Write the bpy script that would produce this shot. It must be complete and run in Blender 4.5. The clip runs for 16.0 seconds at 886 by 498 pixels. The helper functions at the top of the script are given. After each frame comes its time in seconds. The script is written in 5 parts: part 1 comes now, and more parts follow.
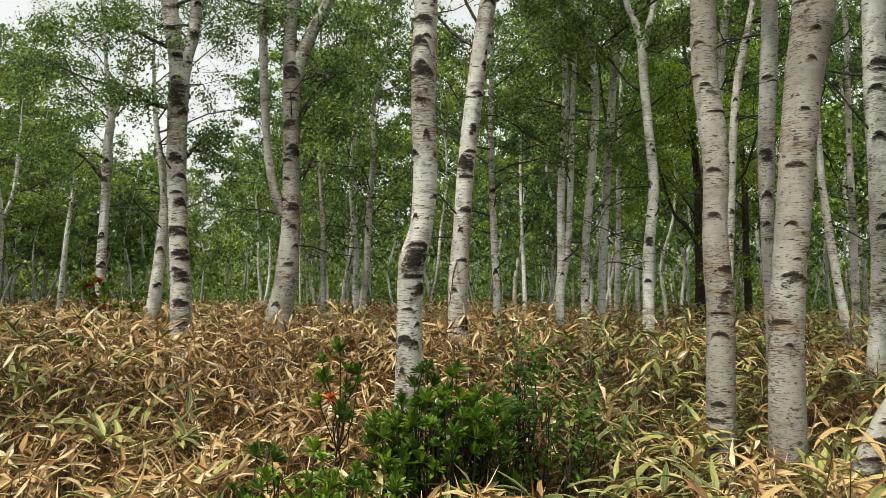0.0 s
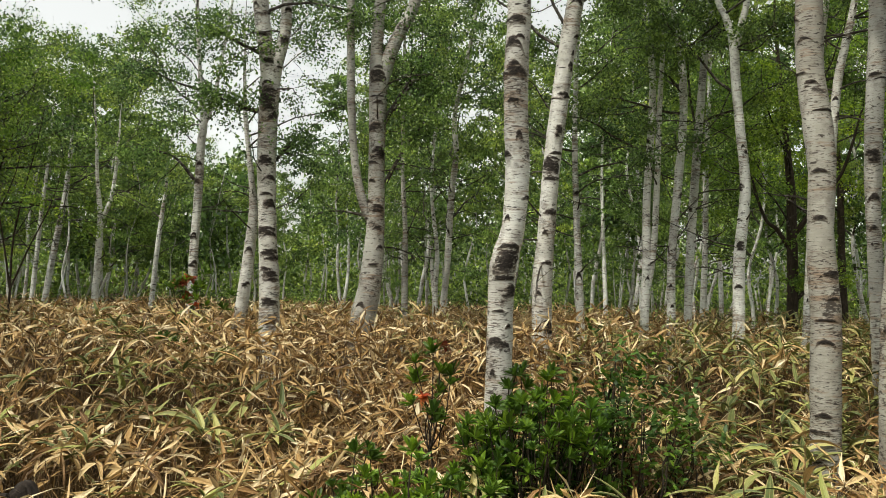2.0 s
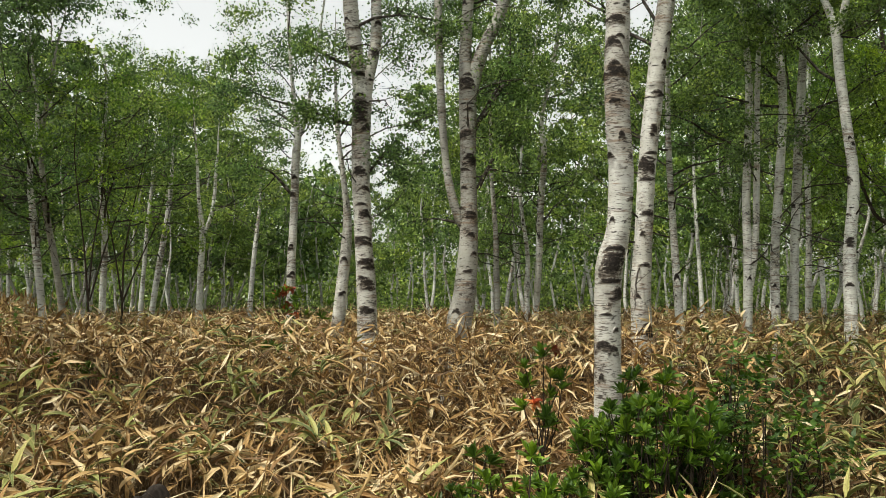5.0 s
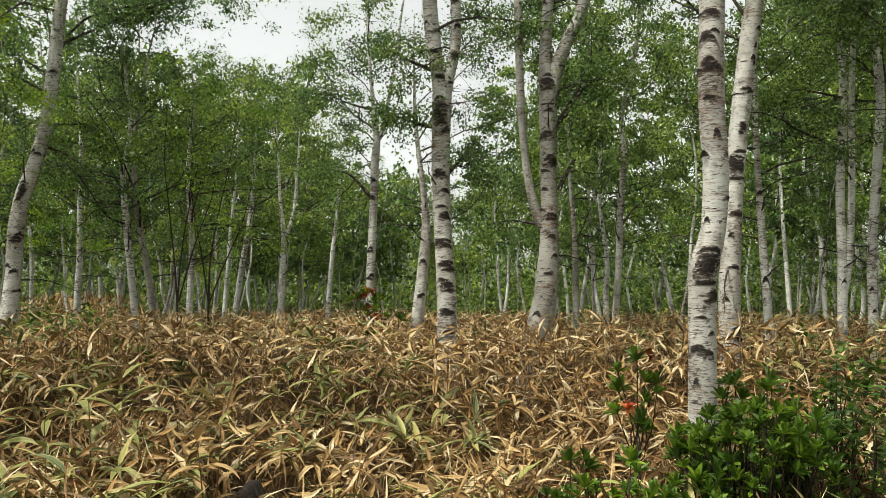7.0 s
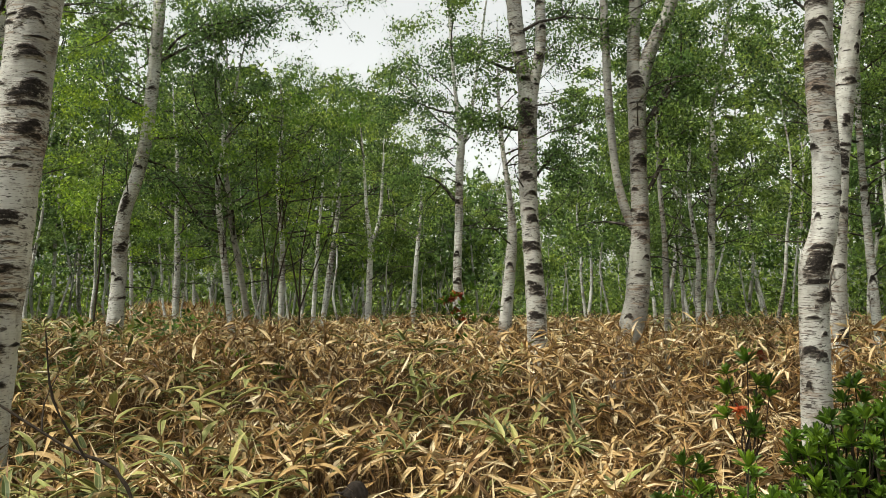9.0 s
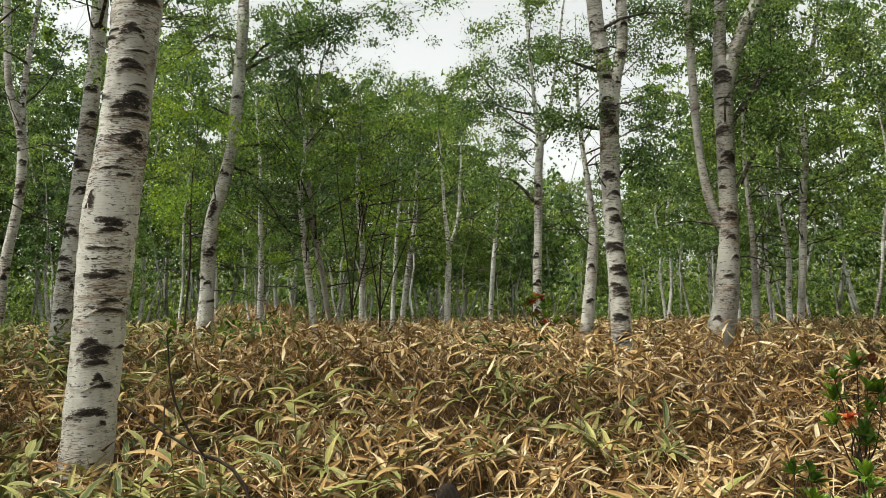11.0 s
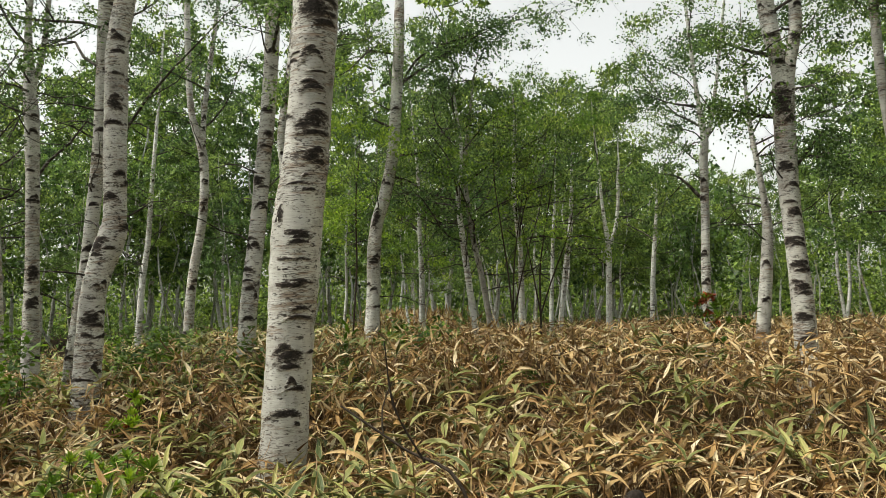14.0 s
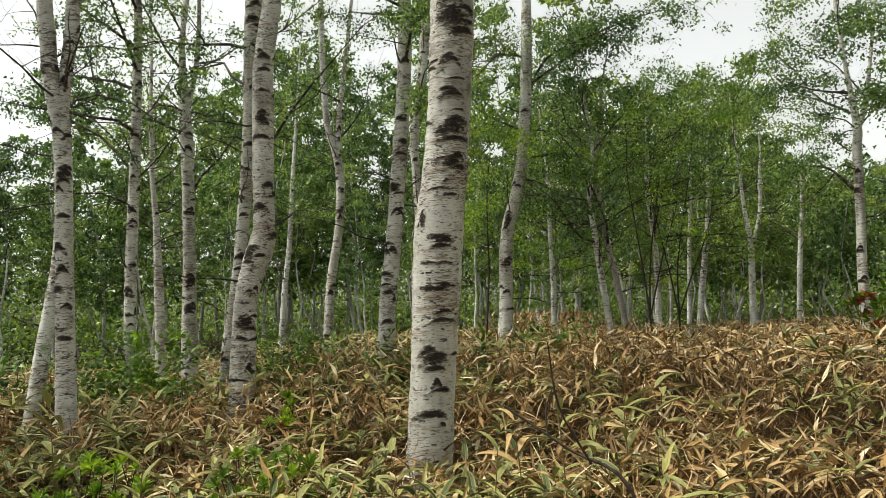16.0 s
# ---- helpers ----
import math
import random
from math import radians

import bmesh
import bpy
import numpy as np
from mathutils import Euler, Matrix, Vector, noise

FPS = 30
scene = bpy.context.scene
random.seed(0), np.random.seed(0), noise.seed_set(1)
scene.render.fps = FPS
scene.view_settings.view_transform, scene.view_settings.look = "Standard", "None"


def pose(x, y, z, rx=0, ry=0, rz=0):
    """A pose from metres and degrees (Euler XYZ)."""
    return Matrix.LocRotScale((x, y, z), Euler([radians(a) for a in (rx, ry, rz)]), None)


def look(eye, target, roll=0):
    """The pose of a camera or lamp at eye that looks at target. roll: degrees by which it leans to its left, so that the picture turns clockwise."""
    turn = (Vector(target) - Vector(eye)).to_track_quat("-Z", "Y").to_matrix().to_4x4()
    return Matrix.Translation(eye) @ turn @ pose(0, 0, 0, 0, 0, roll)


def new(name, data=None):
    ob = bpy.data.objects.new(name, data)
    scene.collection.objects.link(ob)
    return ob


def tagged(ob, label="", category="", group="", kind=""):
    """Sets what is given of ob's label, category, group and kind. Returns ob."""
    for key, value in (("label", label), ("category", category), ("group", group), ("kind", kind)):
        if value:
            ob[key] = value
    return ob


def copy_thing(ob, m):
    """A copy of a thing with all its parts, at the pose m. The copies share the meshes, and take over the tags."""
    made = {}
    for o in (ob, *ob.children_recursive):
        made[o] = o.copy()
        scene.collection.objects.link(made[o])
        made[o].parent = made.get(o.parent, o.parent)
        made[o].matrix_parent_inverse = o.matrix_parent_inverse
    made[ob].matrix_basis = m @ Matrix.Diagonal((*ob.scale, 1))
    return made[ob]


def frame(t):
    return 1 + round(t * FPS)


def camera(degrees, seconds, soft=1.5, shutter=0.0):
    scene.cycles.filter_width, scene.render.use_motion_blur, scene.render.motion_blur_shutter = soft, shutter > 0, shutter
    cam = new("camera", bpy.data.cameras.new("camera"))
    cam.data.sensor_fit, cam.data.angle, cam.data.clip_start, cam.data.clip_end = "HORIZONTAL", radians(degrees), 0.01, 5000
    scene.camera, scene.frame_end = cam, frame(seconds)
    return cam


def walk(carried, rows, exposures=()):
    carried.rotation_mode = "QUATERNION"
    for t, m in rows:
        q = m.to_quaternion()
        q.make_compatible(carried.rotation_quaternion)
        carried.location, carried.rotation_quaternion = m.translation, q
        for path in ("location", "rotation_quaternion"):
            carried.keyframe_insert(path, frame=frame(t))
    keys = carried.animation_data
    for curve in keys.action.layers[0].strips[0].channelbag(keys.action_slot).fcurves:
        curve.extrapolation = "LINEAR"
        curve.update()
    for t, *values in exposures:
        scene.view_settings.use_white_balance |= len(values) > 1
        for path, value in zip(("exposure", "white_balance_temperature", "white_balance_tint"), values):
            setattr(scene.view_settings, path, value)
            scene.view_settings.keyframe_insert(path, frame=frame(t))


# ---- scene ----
cam = camera(59.54, 16.0, soft=0.6)
# seconds, x, y, z, yaw, pitch, lean
PATH = [
    (0.0, -0.000, 0.000, 1.424, -0.00, 2.06, -0.74),
    (0.5, -0.034, 0.015, 1.418, 2.09, 1.96, -0.95),
    (1.0, -0.061, 0.009, 1.416, 3.56, 1.81, -1.23),
    (1.5, -0.084, 0.008, 1.411, 4.47, 1.98, -1.41),
    (2.0, -0.102, 0.010, 1.413, 5.44, 2.19, -1.49),
    (2.5, -0.128, 0.011, 1.410, 6.65, 2.21, -1.43),
    (3.0, -0.151, 0.003, 1.408, 7.80, 2.24, -1.20),
    (5.5, -0.246, -0.024, 1.406, 12.72, 2.65, -0.02),
    (6.0, -0.272, -0.027, 1.404, 14.07, 2.69, 0.02),
    (6.5, -0.299, -0.025, 1.401, 15.52, 2.69, -0.16),
    (7.0, -0.324, -0.029, 1.398, 16.82, 2.76, -0.33),
    (7.5, -0.350, -0.037, 1.390, 18.25, 2.93, -0.12),
    (8.0, -0.382, -0.046, 1.384, 19.82, 3.05, 0.00),
    (8.5, -0.405, -0.049, 1.381, 21.31, 3.08, 0.18),
    (9.0, -0.423, -0.056, 1.383, 22.67, 3.11, 0.24),
    (11.5, -0.528, -0.093, 1.388, 29.51, 3.37, 0.45),
    (12.0, -0.546, -0.105, 1.390, 31.02, 3.46, 0.35),
    (12.5, -0.570, -0.124, 1.393, 32.70, 3.50, 0.43),
    (13.0, -0.596, -0.140, 1.396, 34.69, 3.49, 0.78),
    (13.5, -0.618, -0.154, 1.396, 36.93, 3.51, 1.22),
    (14.0, -0.634, -0.171, 1.398, 39.12, 3.65, 1.61),
    (14.5, -0.653, -0.189, 1.397, 41.60, 3.71, 1.55),
    (15.0, -0.672, -0.208, 1.397, 44.19, 3.84, 1.65),
    (15.5, -0.682, -0.237, 1.398, 46.44, 4.01, 1.93),
    (16.0, -0.687, -0.256, 1.399, 48.42, 4.14, 2.13),
]
walk(cam, [(t, pose(x, y, z, 90 + pitch, lean, yaw)) for t, x, y, z, yaw, pitch, lean in PATH],
     exposures=[(0.0, -0.74, 6750, 5.0), (16.0, -0.74, 6750, 5.0)])

# ---- light: a bright, thinly clouded sky and a soft sun high on the left ----
SUN_AZ, SUN_UP = 138.0, 62.0  # degrees left of +y, and above the horizon
world = bpy.data.worlds.new("sky")
scene.world = world
world.use_nodes = True
wn, wl = world.node_tree.nodes, world.node_tree.links
wn.clear()
sky = wn.new("ShaderNodeTexSky")
sky.sky_type, sky.sun_disc = "NISHITA", False
sky.sun_elevation, sky.sun_rotation = radians(SUN_UP), radians(-SUN_AZ)
sky.air_density, sky.dust_density, sky.ozone_density = 1.0, 3.0, 1.0
pale = wn.new("ShaderNodeHueSaturation")  # thin cloud takes most of the blue away
pale.inputs["Saturation"].default_value = 0.12
pale.inputs["Value"].default_value = 2.8
back = wn.new("ShaderNodeBackground")
back.inputs["Strength"].default_value = 0.15
wout = wn.new("ShaderNodeOutputWorld")
wl.new(sky.outputs[0], pale.inputs["Color"])
wl.new(pale.outputs[0], back.inputs["Color"])
wl.new(back.outputs[0], wout.inputs["Surface"])

sun = new("sun", bpy.data.lights.new("sun", "SUN"))
sun.data.energy, sun.data.angle, sun.data.color = 5.0, radians(0.9), (1.0, 0.94, 0.84)
az, up = radians(SUN_AZ), radians(SUN_UP)
sun.matrix_world = look((-30 * math.sin(az), 30 * math.cos(az), 30 * math.tan(up)), (0, 0, 0))


# ---- materials ----
def material(name):
    m = bpy.data.materials.new(name)
    m.use_nodes = True
    m.node_tree.nodes.clear()
    return m, m.node_tree.nodes, m.node_tree.links


def ramp(n, l, value, *stops):
    r = n.new("ShaderNodeValToRGB")
    el = r.color_ramp.elements
    while len(el) < len(stops):
        el.new(0.5)
    for e, (p, c) in zip(el, stops):
        e.position, e.color = p, (*c, 1)
    l.new(value, r.inputs[0])
    return r.outputs[0]


def coords(n, l, scale):
    tc, mp = n.new("ShaderNodeNewGeometry"), n.new("ShaderNodeMapping")
    mp.inputs["Scale"].default_value = scale
    l.new(tc.outputs["Position"], mp.inputs["Vector"])
    return mp.outputs[0]


def grain(n, l, scale, detail=4.0, rough=0.6, size=1.0):
    t = n.new("ShaderNodeTexNoise")
    t.inputs["Scale"].default_value, t.inputs["Detail"].default_value, t.inputs["Roughness"].default_value = size, detail, rough
    l.new(coords(n, l, scale), t.inputs["Vector"])
    return t.outputs["Fac"]


def blend(n, l, fac, a, b, kind="MIX"):
    m = n.new("ShaderNodeMix")
    m.data_type, m.blend_type = "RGBA", kind
    for sock, v in ((0, fac), (6, a), (7, b)):
        if isinstance(v, (int, float)):
            m.inputs[sock].default_value = v
        elif isinstance(v, tuple):
            m.inputs[sock].default_value = (*v, 1)
        else:
            l.new(v, m.inputs[sock])
    return m.outputs[2]


def finish(n, l, colour, roughness=0.8, bump=None, height=0.004, through_light=0.0, spec=0.3):
    b, o = n.new("ShaderNodeBsdfPrincipled"), n.new("ShaderNodeOutputMaterial")
    b.inputs["Roughness"].default_value = roughness
    b.inputs["Specular IOR Level"].default_value = spec
    l.new(colour, b.inputs["Base Color"])
    if bump is not None:
        k = n.new("ShaderNodeBump")
        k.inputs["Strength"].default_value, k.inputs["Distance"].default_value = 0.8, height
        l.new(bump, k.inputs["Height"])
        l.new(k.outputs[0], b.inputs["Normal"])
    if through_light:
        t, mix = n.new("ShaderNodeBsdfTranslucent"), n.new("ShaderNodeMixShader")
        l.new(colour, t.inputs["Color"])
        mix.inputs[0].default_value = through_light
        l.new(b.outputs[0], mix.inputs[1])
        l.new(t.outputs[0], mix.inputs[2])
        l.new(mix.outputs[0], o.inputs[0])
    else:
        l.new(b.outputs[0], o.inputs[0])


def plus(n, l, a, b, weight):
    """a + weight * b."""
    m = n.new("ShaderNodeMath")
    m.operation = "MULTIPLY_ADD"
    l.new(b, m.inputs[0])
    m.inputs[1].default_value = weight
    l.new(a, m.inputs[2])
    return m.outputs[0]


def bark_colour(n, l, low, mid, high, crusted):
    # soft clouding of the white paper bark, with a fine level grain
    cloud = grain(n, l, (3, 3, 1.6), 5)
    base = ramp(n, l, cloud, (0.3, low), (0.5, mid), (0.7, high))
    sheet = grain(n, l, (6, 6, 240), 3, 0.6)
    base = blend(n, l, 0.55, base, ramp(n, l, sheet, (0.32, (0.74, 0.71, 0.68)), (0.6, (1.08, 1.08, 1.08))), "MULTIPLY")
    # stretches of the stem that are more marked than others
    zone = grain(n, l, (2.6, 2.6, 2.4), 3, 0.5)
    # peeled sheets where the warm under-bark shows
    peel = plus(n, l, grain(n, l, (4, 4, 34), 6, 0.7), zone, 0.5)
    base = blend(n, l, ramp(n, l, peel, (0.80, (0, 0, 0)), (0.90, (0.8, 0.8, 0.8))), base, (0.27, 0.185, 0.125))
    # grey weathering in ragged patches
    grime = grain(n, l, (7, 7, 9), 7, 0.72)
    base = blend(n, l, ramp(n, l, grime, (0.52, (0, 0, 0)), (0.66, (0.66, 0.66, 0.66))), base, (0.19, 0.165, 0.14))
    # lenticels: thin dark level dashes, crowded in the marked stretches
    dash = plus(n, l, grain(n, l, (24, 24, 190), 3, 0.55), zone, 0.42)
    base = blend(n, l, ramp(n, l, dash, (0.795, (0, 0, 0)), (0.83, (0.85, 0.85, 0.85))), base, (0.075, 0.056, 0.045))
    # short, thicker cuts here and there
    cut = grain(n, l, (16, 16, 58), 4, 0.6)
    base = blend(n, l, ramp(n, l, cut, (0.62, (0, 0, 0)), (0.65, (0.92, 0.92, 0.92))), base, (0.05, 0.04, 0.034))
    # rough black patches
    fleck = plus(n, l, grain(n, l, (10, 10, 20), 9, 0.76), zone, 0.22)
    base = blend(n, l, ramp(n, l, fleck, (0.695, (0, 0, 0)), (0.735, (0.92, 0.92, 0.92))), base, (0.05, 0.041, 0.035))
    # black crust that runs together in level tears
    tear = grain(n, l, (7, 7, 22), 9, 0.78)
    crust = ramp(n, l, tear, (0.635 - crusted, (0, 0, 0)), (0.68 - crusted, (0.94, 0.94, 0.94)))
    return blend(n, l, crust, base, (0.04, 0.031, 0.026)), dash


def birch_bark(name, low, mid, high, crusted=0.0):
    m, n, l = material(name)
    base, dash = bark_colour(n, l, low, mid, high, crusted)
    finish(n, l, base, 0.75, dash, 0.003, spec=0.2)
    return m


def scar_bark(name, low, mid, high, crusted=0.0):
    """The same bark with a black, cracked scar in the middle of the patch (UV), ragged at its rim."""
    m, n, l = material(name)
    base, dash = bark_colour(n, l, low, mid, high, crusted)
    uv, mp, size = n.new("ShaderNodeUVMap"), n.new("ShaderNodeMapping"), n.new("ShaderNodeVectorMath")
    mp.inputs["Location"].default_value, mp.inputs["Scale"].default_value = (-1, -1, 0), (2, 2, 1)
    size.operation = "LENGTH"
    l.new(uv.outputs[0], mp.inputs[0])
    l.new(mp.outputs[0], size.inputs[0])
    ragged = grain(n, l, (15, 15, 46), 8, 0.78)
    mix = n.new("ShaderNodeMath")
    mix.operation = "MULTIPLY_ADD"
    l.new(ragged, mix.inputs[0])
    mix.inputs[1].default_value = 2.9
    l.new(size.outputs["Value"], mix.inputs[2])
    half = n.new("ShaderNodeMath")
    half.operation = "MULTIPLY"
    half.inputs[1].default_value = 1 / 2.5
    l.new(mix.outputs[0], half.inputs[0])
    fac = ramp(n, l, half.outputs[0], (0.74, (1, 1, 1)), (0.88, (0, 0, 0)))
    # darkest under the brow, thinner and greyer towards the lower rim
    split = n.new("ShaderNodeSeparateXYZ")
    l.new(uv.outputs[0], split.inputs[0])
    brow = plus(n, l, split.outputs[1], grain(n, l, (30, 30, 90), 5, 0.7), 0.9)
    fac = blend(n, l, 1.0, fac, ramp(n, l, brow, (0.50, (0.35, 0.35, 0.35)), (0.80, (1, 1, 1))), "MULTIPLY")
    crack = grain(n, l, (55, 55, 70), 6, 0.75)
    black = ramp(n, l, crack, (0.34, (0.010, 0.009, 0.008)), (0.58, (0.038, 0.031, 0.027)), (0.76, (0.15, 0.125, 0.105)))
    rim = ramp(n, l, half.outputs[0], (0.82, (0.6, 0.6, 0.6)), (0.91, (0, 0, 0)))
    base = blend(n, l, rim, base, (0.13, 0.085, 0.055))
    finish(n, l, blend(n, l, fac, base, black), 0.85, crack, 0.008, spec=0.15)
    return m


def dark_bark(name, a, b):
    m, n, l = material(name)
    g = grain(n, l, (40, 40, 14), 7, 0.7)
    finish(n, l, ramp(n, l, g, (0.3, a), (0.7, b)), 0.9, g, 0.008, spec=0.15)
    return m


def twig_bark():
    m, n, l = material("branch_bark")
    g = grain(n, l, (14, 14, 22), 5, 0.6)
    finish(n, l, ramp(n, l, g, (0.35, (0.022, 0.018, 0.015)), (0.55, (0.06, 0.05, 0.04)), (0.70, (0.28, 0.26, 0.23))), 0.8, g, 0.004, spec=0.2)
    return m


def leaf_matter(name, stops, through_light=0.45, rough=0.5):
    m, n, l = material(name)
    geo = n.new("ShaderNodeNewGeometry")
    c = ramp(n, l, geo.outputs["Random Per Island"], *stops)
    # trees, whole boughs and single sprays differ in tone, partly painting lit and shaded clumps
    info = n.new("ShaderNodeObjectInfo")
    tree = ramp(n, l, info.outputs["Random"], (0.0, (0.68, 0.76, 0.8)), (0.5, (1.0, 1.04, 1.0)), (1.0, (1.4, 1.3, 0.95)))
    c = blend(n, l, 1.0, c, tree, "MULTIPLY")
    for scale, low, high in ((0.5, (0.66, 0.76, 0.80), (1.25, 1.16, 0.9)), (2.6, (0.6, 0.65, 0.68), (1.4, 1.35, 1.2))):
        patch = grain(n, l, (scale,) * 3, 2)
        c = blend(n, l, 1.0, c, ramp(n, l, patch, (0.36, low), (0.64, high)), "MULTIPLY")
    finish(n, l, c, rough, through_light=through_light, spec=0.5)
    return m


def blade_matter(name, stops, rim, vein, through_light=0.1):
    """Bamboo blades: colour by blade, streaks along it, a pale rim and a vein (UV: across, along)."""
    m, n, l = material(name)
    geo, uv = n.new("ShaderNodeNewGeometry"), n.new("ShaderNodeUVMap")
    c = ramp(n, l, geo.outputs["Random Per Island"], *stops)
    mp, t = n.new("ShaderNodeMapping"), n.new("ShaderNodeTexNoise")
    mp.inputs["Scale"].default_value = (22, 2.2, 1)
    t.inputs["Scale"].default_value, t.inputs["Detail"].default_value = 1.0, 4
    l.new(uv.outputs[0], mp.inputs[0])
    l.new(mp.outputs[0], t.inputs["Vector"])
    streak = ramp(n, l, t.outputs["Fac"], (0.3, (0.62, 0.58, 0.52)), (0.6, (1.1, 1.1, 1.1)))
    c = blend(n, l, 1.0, c, streak, "MULTIPLY")
    sep, absx = n.new("ShaderNodeSeparateXYZ"), n.new("ShaderNodeMath")
    l.new(uv.outputs[0], sep.inputs[0])
    frac = n.new("ShaderNodeMath")
    frac.operation = "FRACT"
    l.new(sep.outputs[0], frac.inputs[0])
    absx.operation = "SUBTRACT"
    l.new(frac.outputs[0], absx.inputs[0])
    absx.inputs[1].default_value = 0.5
    away = n.new("ShaderNodeMath")
    away.operation = "ABSOLUTE"
    l.new(absx.outputs[0], away.inputs[0])
    if rim:
        c = blend(n, l, ramp(n, l, away.outputs[0], (0.35, (0, 0, 0)), (0.46, (0.6, 0.6, 0.6))), c, rim)
    c = blend(n, l, ramp(n, l, away.outputs[0], (0.02, (0.6, 0.6, 0.6)), (0.05, (0, 0, 0))), c, vein)
    # brown blotches of decay
    spot = grain(n, l, (28, 28, 28), 3)
    c = blend(n, l, ramp(n, l, spot, (0.62, (0, 0, 0)), (0.72, (0.6, 0.6, 0.6))), c, (0.14, 0.075, 0.03))
    finish(n, l, c, 0.55, through_light=through_light, spec=0.3)
    return m


def soil():
    m, n, l = material("forest_litter")
    g = grain(n, l, (3, 3, 3), 8, 0.7)
    f = grain(n, l, (30, 30, 30), 6, 0.7)
    c = ramp(n, l, g, (0.3, (0.016, 0.011, 0.008)), (0.55, (0.04, 0.027, 0.015)), (0.75, (0.085, 0.055, 0.026)))
    c = blend(n, l, 0.6, c, ramp(n, l, f, (0.3, (0.35, 0.33, 0.3)), (0.7, (1.3, 1.2, 1.0))), "MULTIPLY")
    finish(n, l, c, 0.95, f, 0.03, spec=0.1)
    return m


# tone 1 has canopy shade in its colour, tone 3 is brightened as if sunlit
TONES = [((0.40, 0.388, 0.35), (0.61, 0.60, 0.555), (0.77, 0.775, 0.735)),
         ((0.24, 0.226, 0.195), (0.37, 0.356, 0.31), (0.48, 0.47, 0.42), 0.01),
         ((0.27, 0.262, 0.24), (0.42, 0.413, 0.375), (0.55, 0.548, 0.51), 0.03),
         ((0.54, 0.54, 0.50), (0.72, 0.725, 0.685), (0.83, 0.84, 0.80), 0.03),
         ((0.40, 0.388, 0.35), (0.60, 0.59, 0.545), (0.75, 0.75, 0.705), 0.075)]
BARKS = [birch_bark("birch_bark", *c) for c in TONES]
SCARS = [scar_bark("scarred_bark", *c) for c in TONES]
TWIG = twig_bark()
BROWN = dark_bark("oak_bark", (0.02, 0.016, 0.012), (0.08, 0.06, 0.045))
SOIL = soil()
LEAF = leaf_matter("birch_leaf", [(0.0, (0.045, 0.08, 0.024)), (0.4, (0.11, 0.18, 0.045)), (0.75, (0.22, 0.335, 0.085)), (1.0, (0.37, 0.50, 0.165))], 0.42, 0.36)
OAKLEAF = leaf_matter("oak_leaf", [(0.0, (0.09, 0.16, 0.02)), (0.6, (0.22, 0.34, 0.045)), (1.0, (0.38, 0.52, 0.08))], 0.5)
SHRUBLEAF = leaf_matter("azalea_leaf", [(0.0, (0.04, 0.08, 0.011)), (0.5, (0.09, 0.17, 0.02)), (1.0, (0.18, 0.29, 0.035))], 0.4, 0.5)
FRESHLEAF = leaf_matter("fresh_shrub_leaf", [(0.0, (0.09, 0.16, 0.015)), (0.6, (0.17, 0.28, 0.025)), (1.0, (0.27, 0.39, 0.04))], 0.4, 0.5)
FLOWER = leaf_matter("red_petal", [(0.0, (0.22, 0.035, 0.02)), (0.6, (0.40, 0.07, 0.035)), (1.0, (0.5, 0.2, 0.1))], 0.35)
DRY = blade_matter("dry_bamboo_blade", [(0.0, (0.09, 0.05, 0.02)), (0.22, (0.23, 0.125, 0.045)), (0.45, (0.41, 0.255, 0.095)), (0.7, (0.59, 0.42, 0.195)), (1.0, (0.82, 0.71, 0.48))], None, (0.45, 0.32, 0.17))
GREEN = blade_matter("green_bamboo_blade", [(0.0, (0.065, 0.095, 0.03)), (0.35, (0.12, 0.15, 0.045)), (0.6, (0.24, 0.25, 0.075)), (0.8, (0.33, 0.37, 0.10)), (1.0, (0.50, 0.42, 0.17))], (0.46, 0.38, 0.17), (0.3, 0.3, 0.13))
CANE = dark_bark("dry_cane", (0.06, 0.034, 0.018), (0.30, 0.195, 0.095))
STONE = dark_bark("weathered_stone", (0.014, 0.012, 0.01), (0.06, 0.048, 0.04))
FARBARK = birch_bark("far_birch_bark", (0.44, 0.44, 0.41), (0.62, 0.62, 0.58), (0.76, 0.77, 0.73), 0.03)


# ---- mesh helpers ----
def mesh_of(name, verts, quads, mat, uvs=None, smooth=True):
    """A mesh of faces that all have the same number of corners."""
    me = bpy.data.meshes.new(name)
    verts, quads = np.asarray(verts, dtype=np.float32), np.asarray(quads, dtype=np.int32)
    me.vertices.add(len(verts))
    me.vertices.foreach_set("co", verts.ravel())
    me.loops.add(quads.size)
    me.loops.foreach_set("vertex_index", quads.ravel())
    me.polygons.add(len(quads))
    me.polygons.foreach_set("loop_start", np.arange(0, quads.size, quads.shape[1], dtype=np.int32))
    me.polygons.foreach_set("use_smooth", np.full(len(quads), smooth, dtype=bool))
    me.materials.append(mat)
    if uvs is not None:
        layer = me.uv_layers.new(name="UVMap")
        layer.data.foreach_set("uv", np.asarray(uvs, dtype=np.float32)[quads.ravel()].ravel())
    me.update(calc_edges=True)
    me.validate()
    return me


def part(name, me, parent, label="", kind=""):
    ob = new(name, me)
    ob.parent = parent
    return tagged(ob, label, kind=kind)


def thing(name, x, y, z, label, category, group="", kind=""):
    ob = new(name)
    ob.empty_display_size = 0.1
    ob.matrix_basis = pose(x, y, z)
    return tagged(ob, label, category, group, kind)


def smoother(a, b, x):
    u = np.clip((x - a) / (b - a), 0, 1)
    return u * u * (3 - 2 * u)


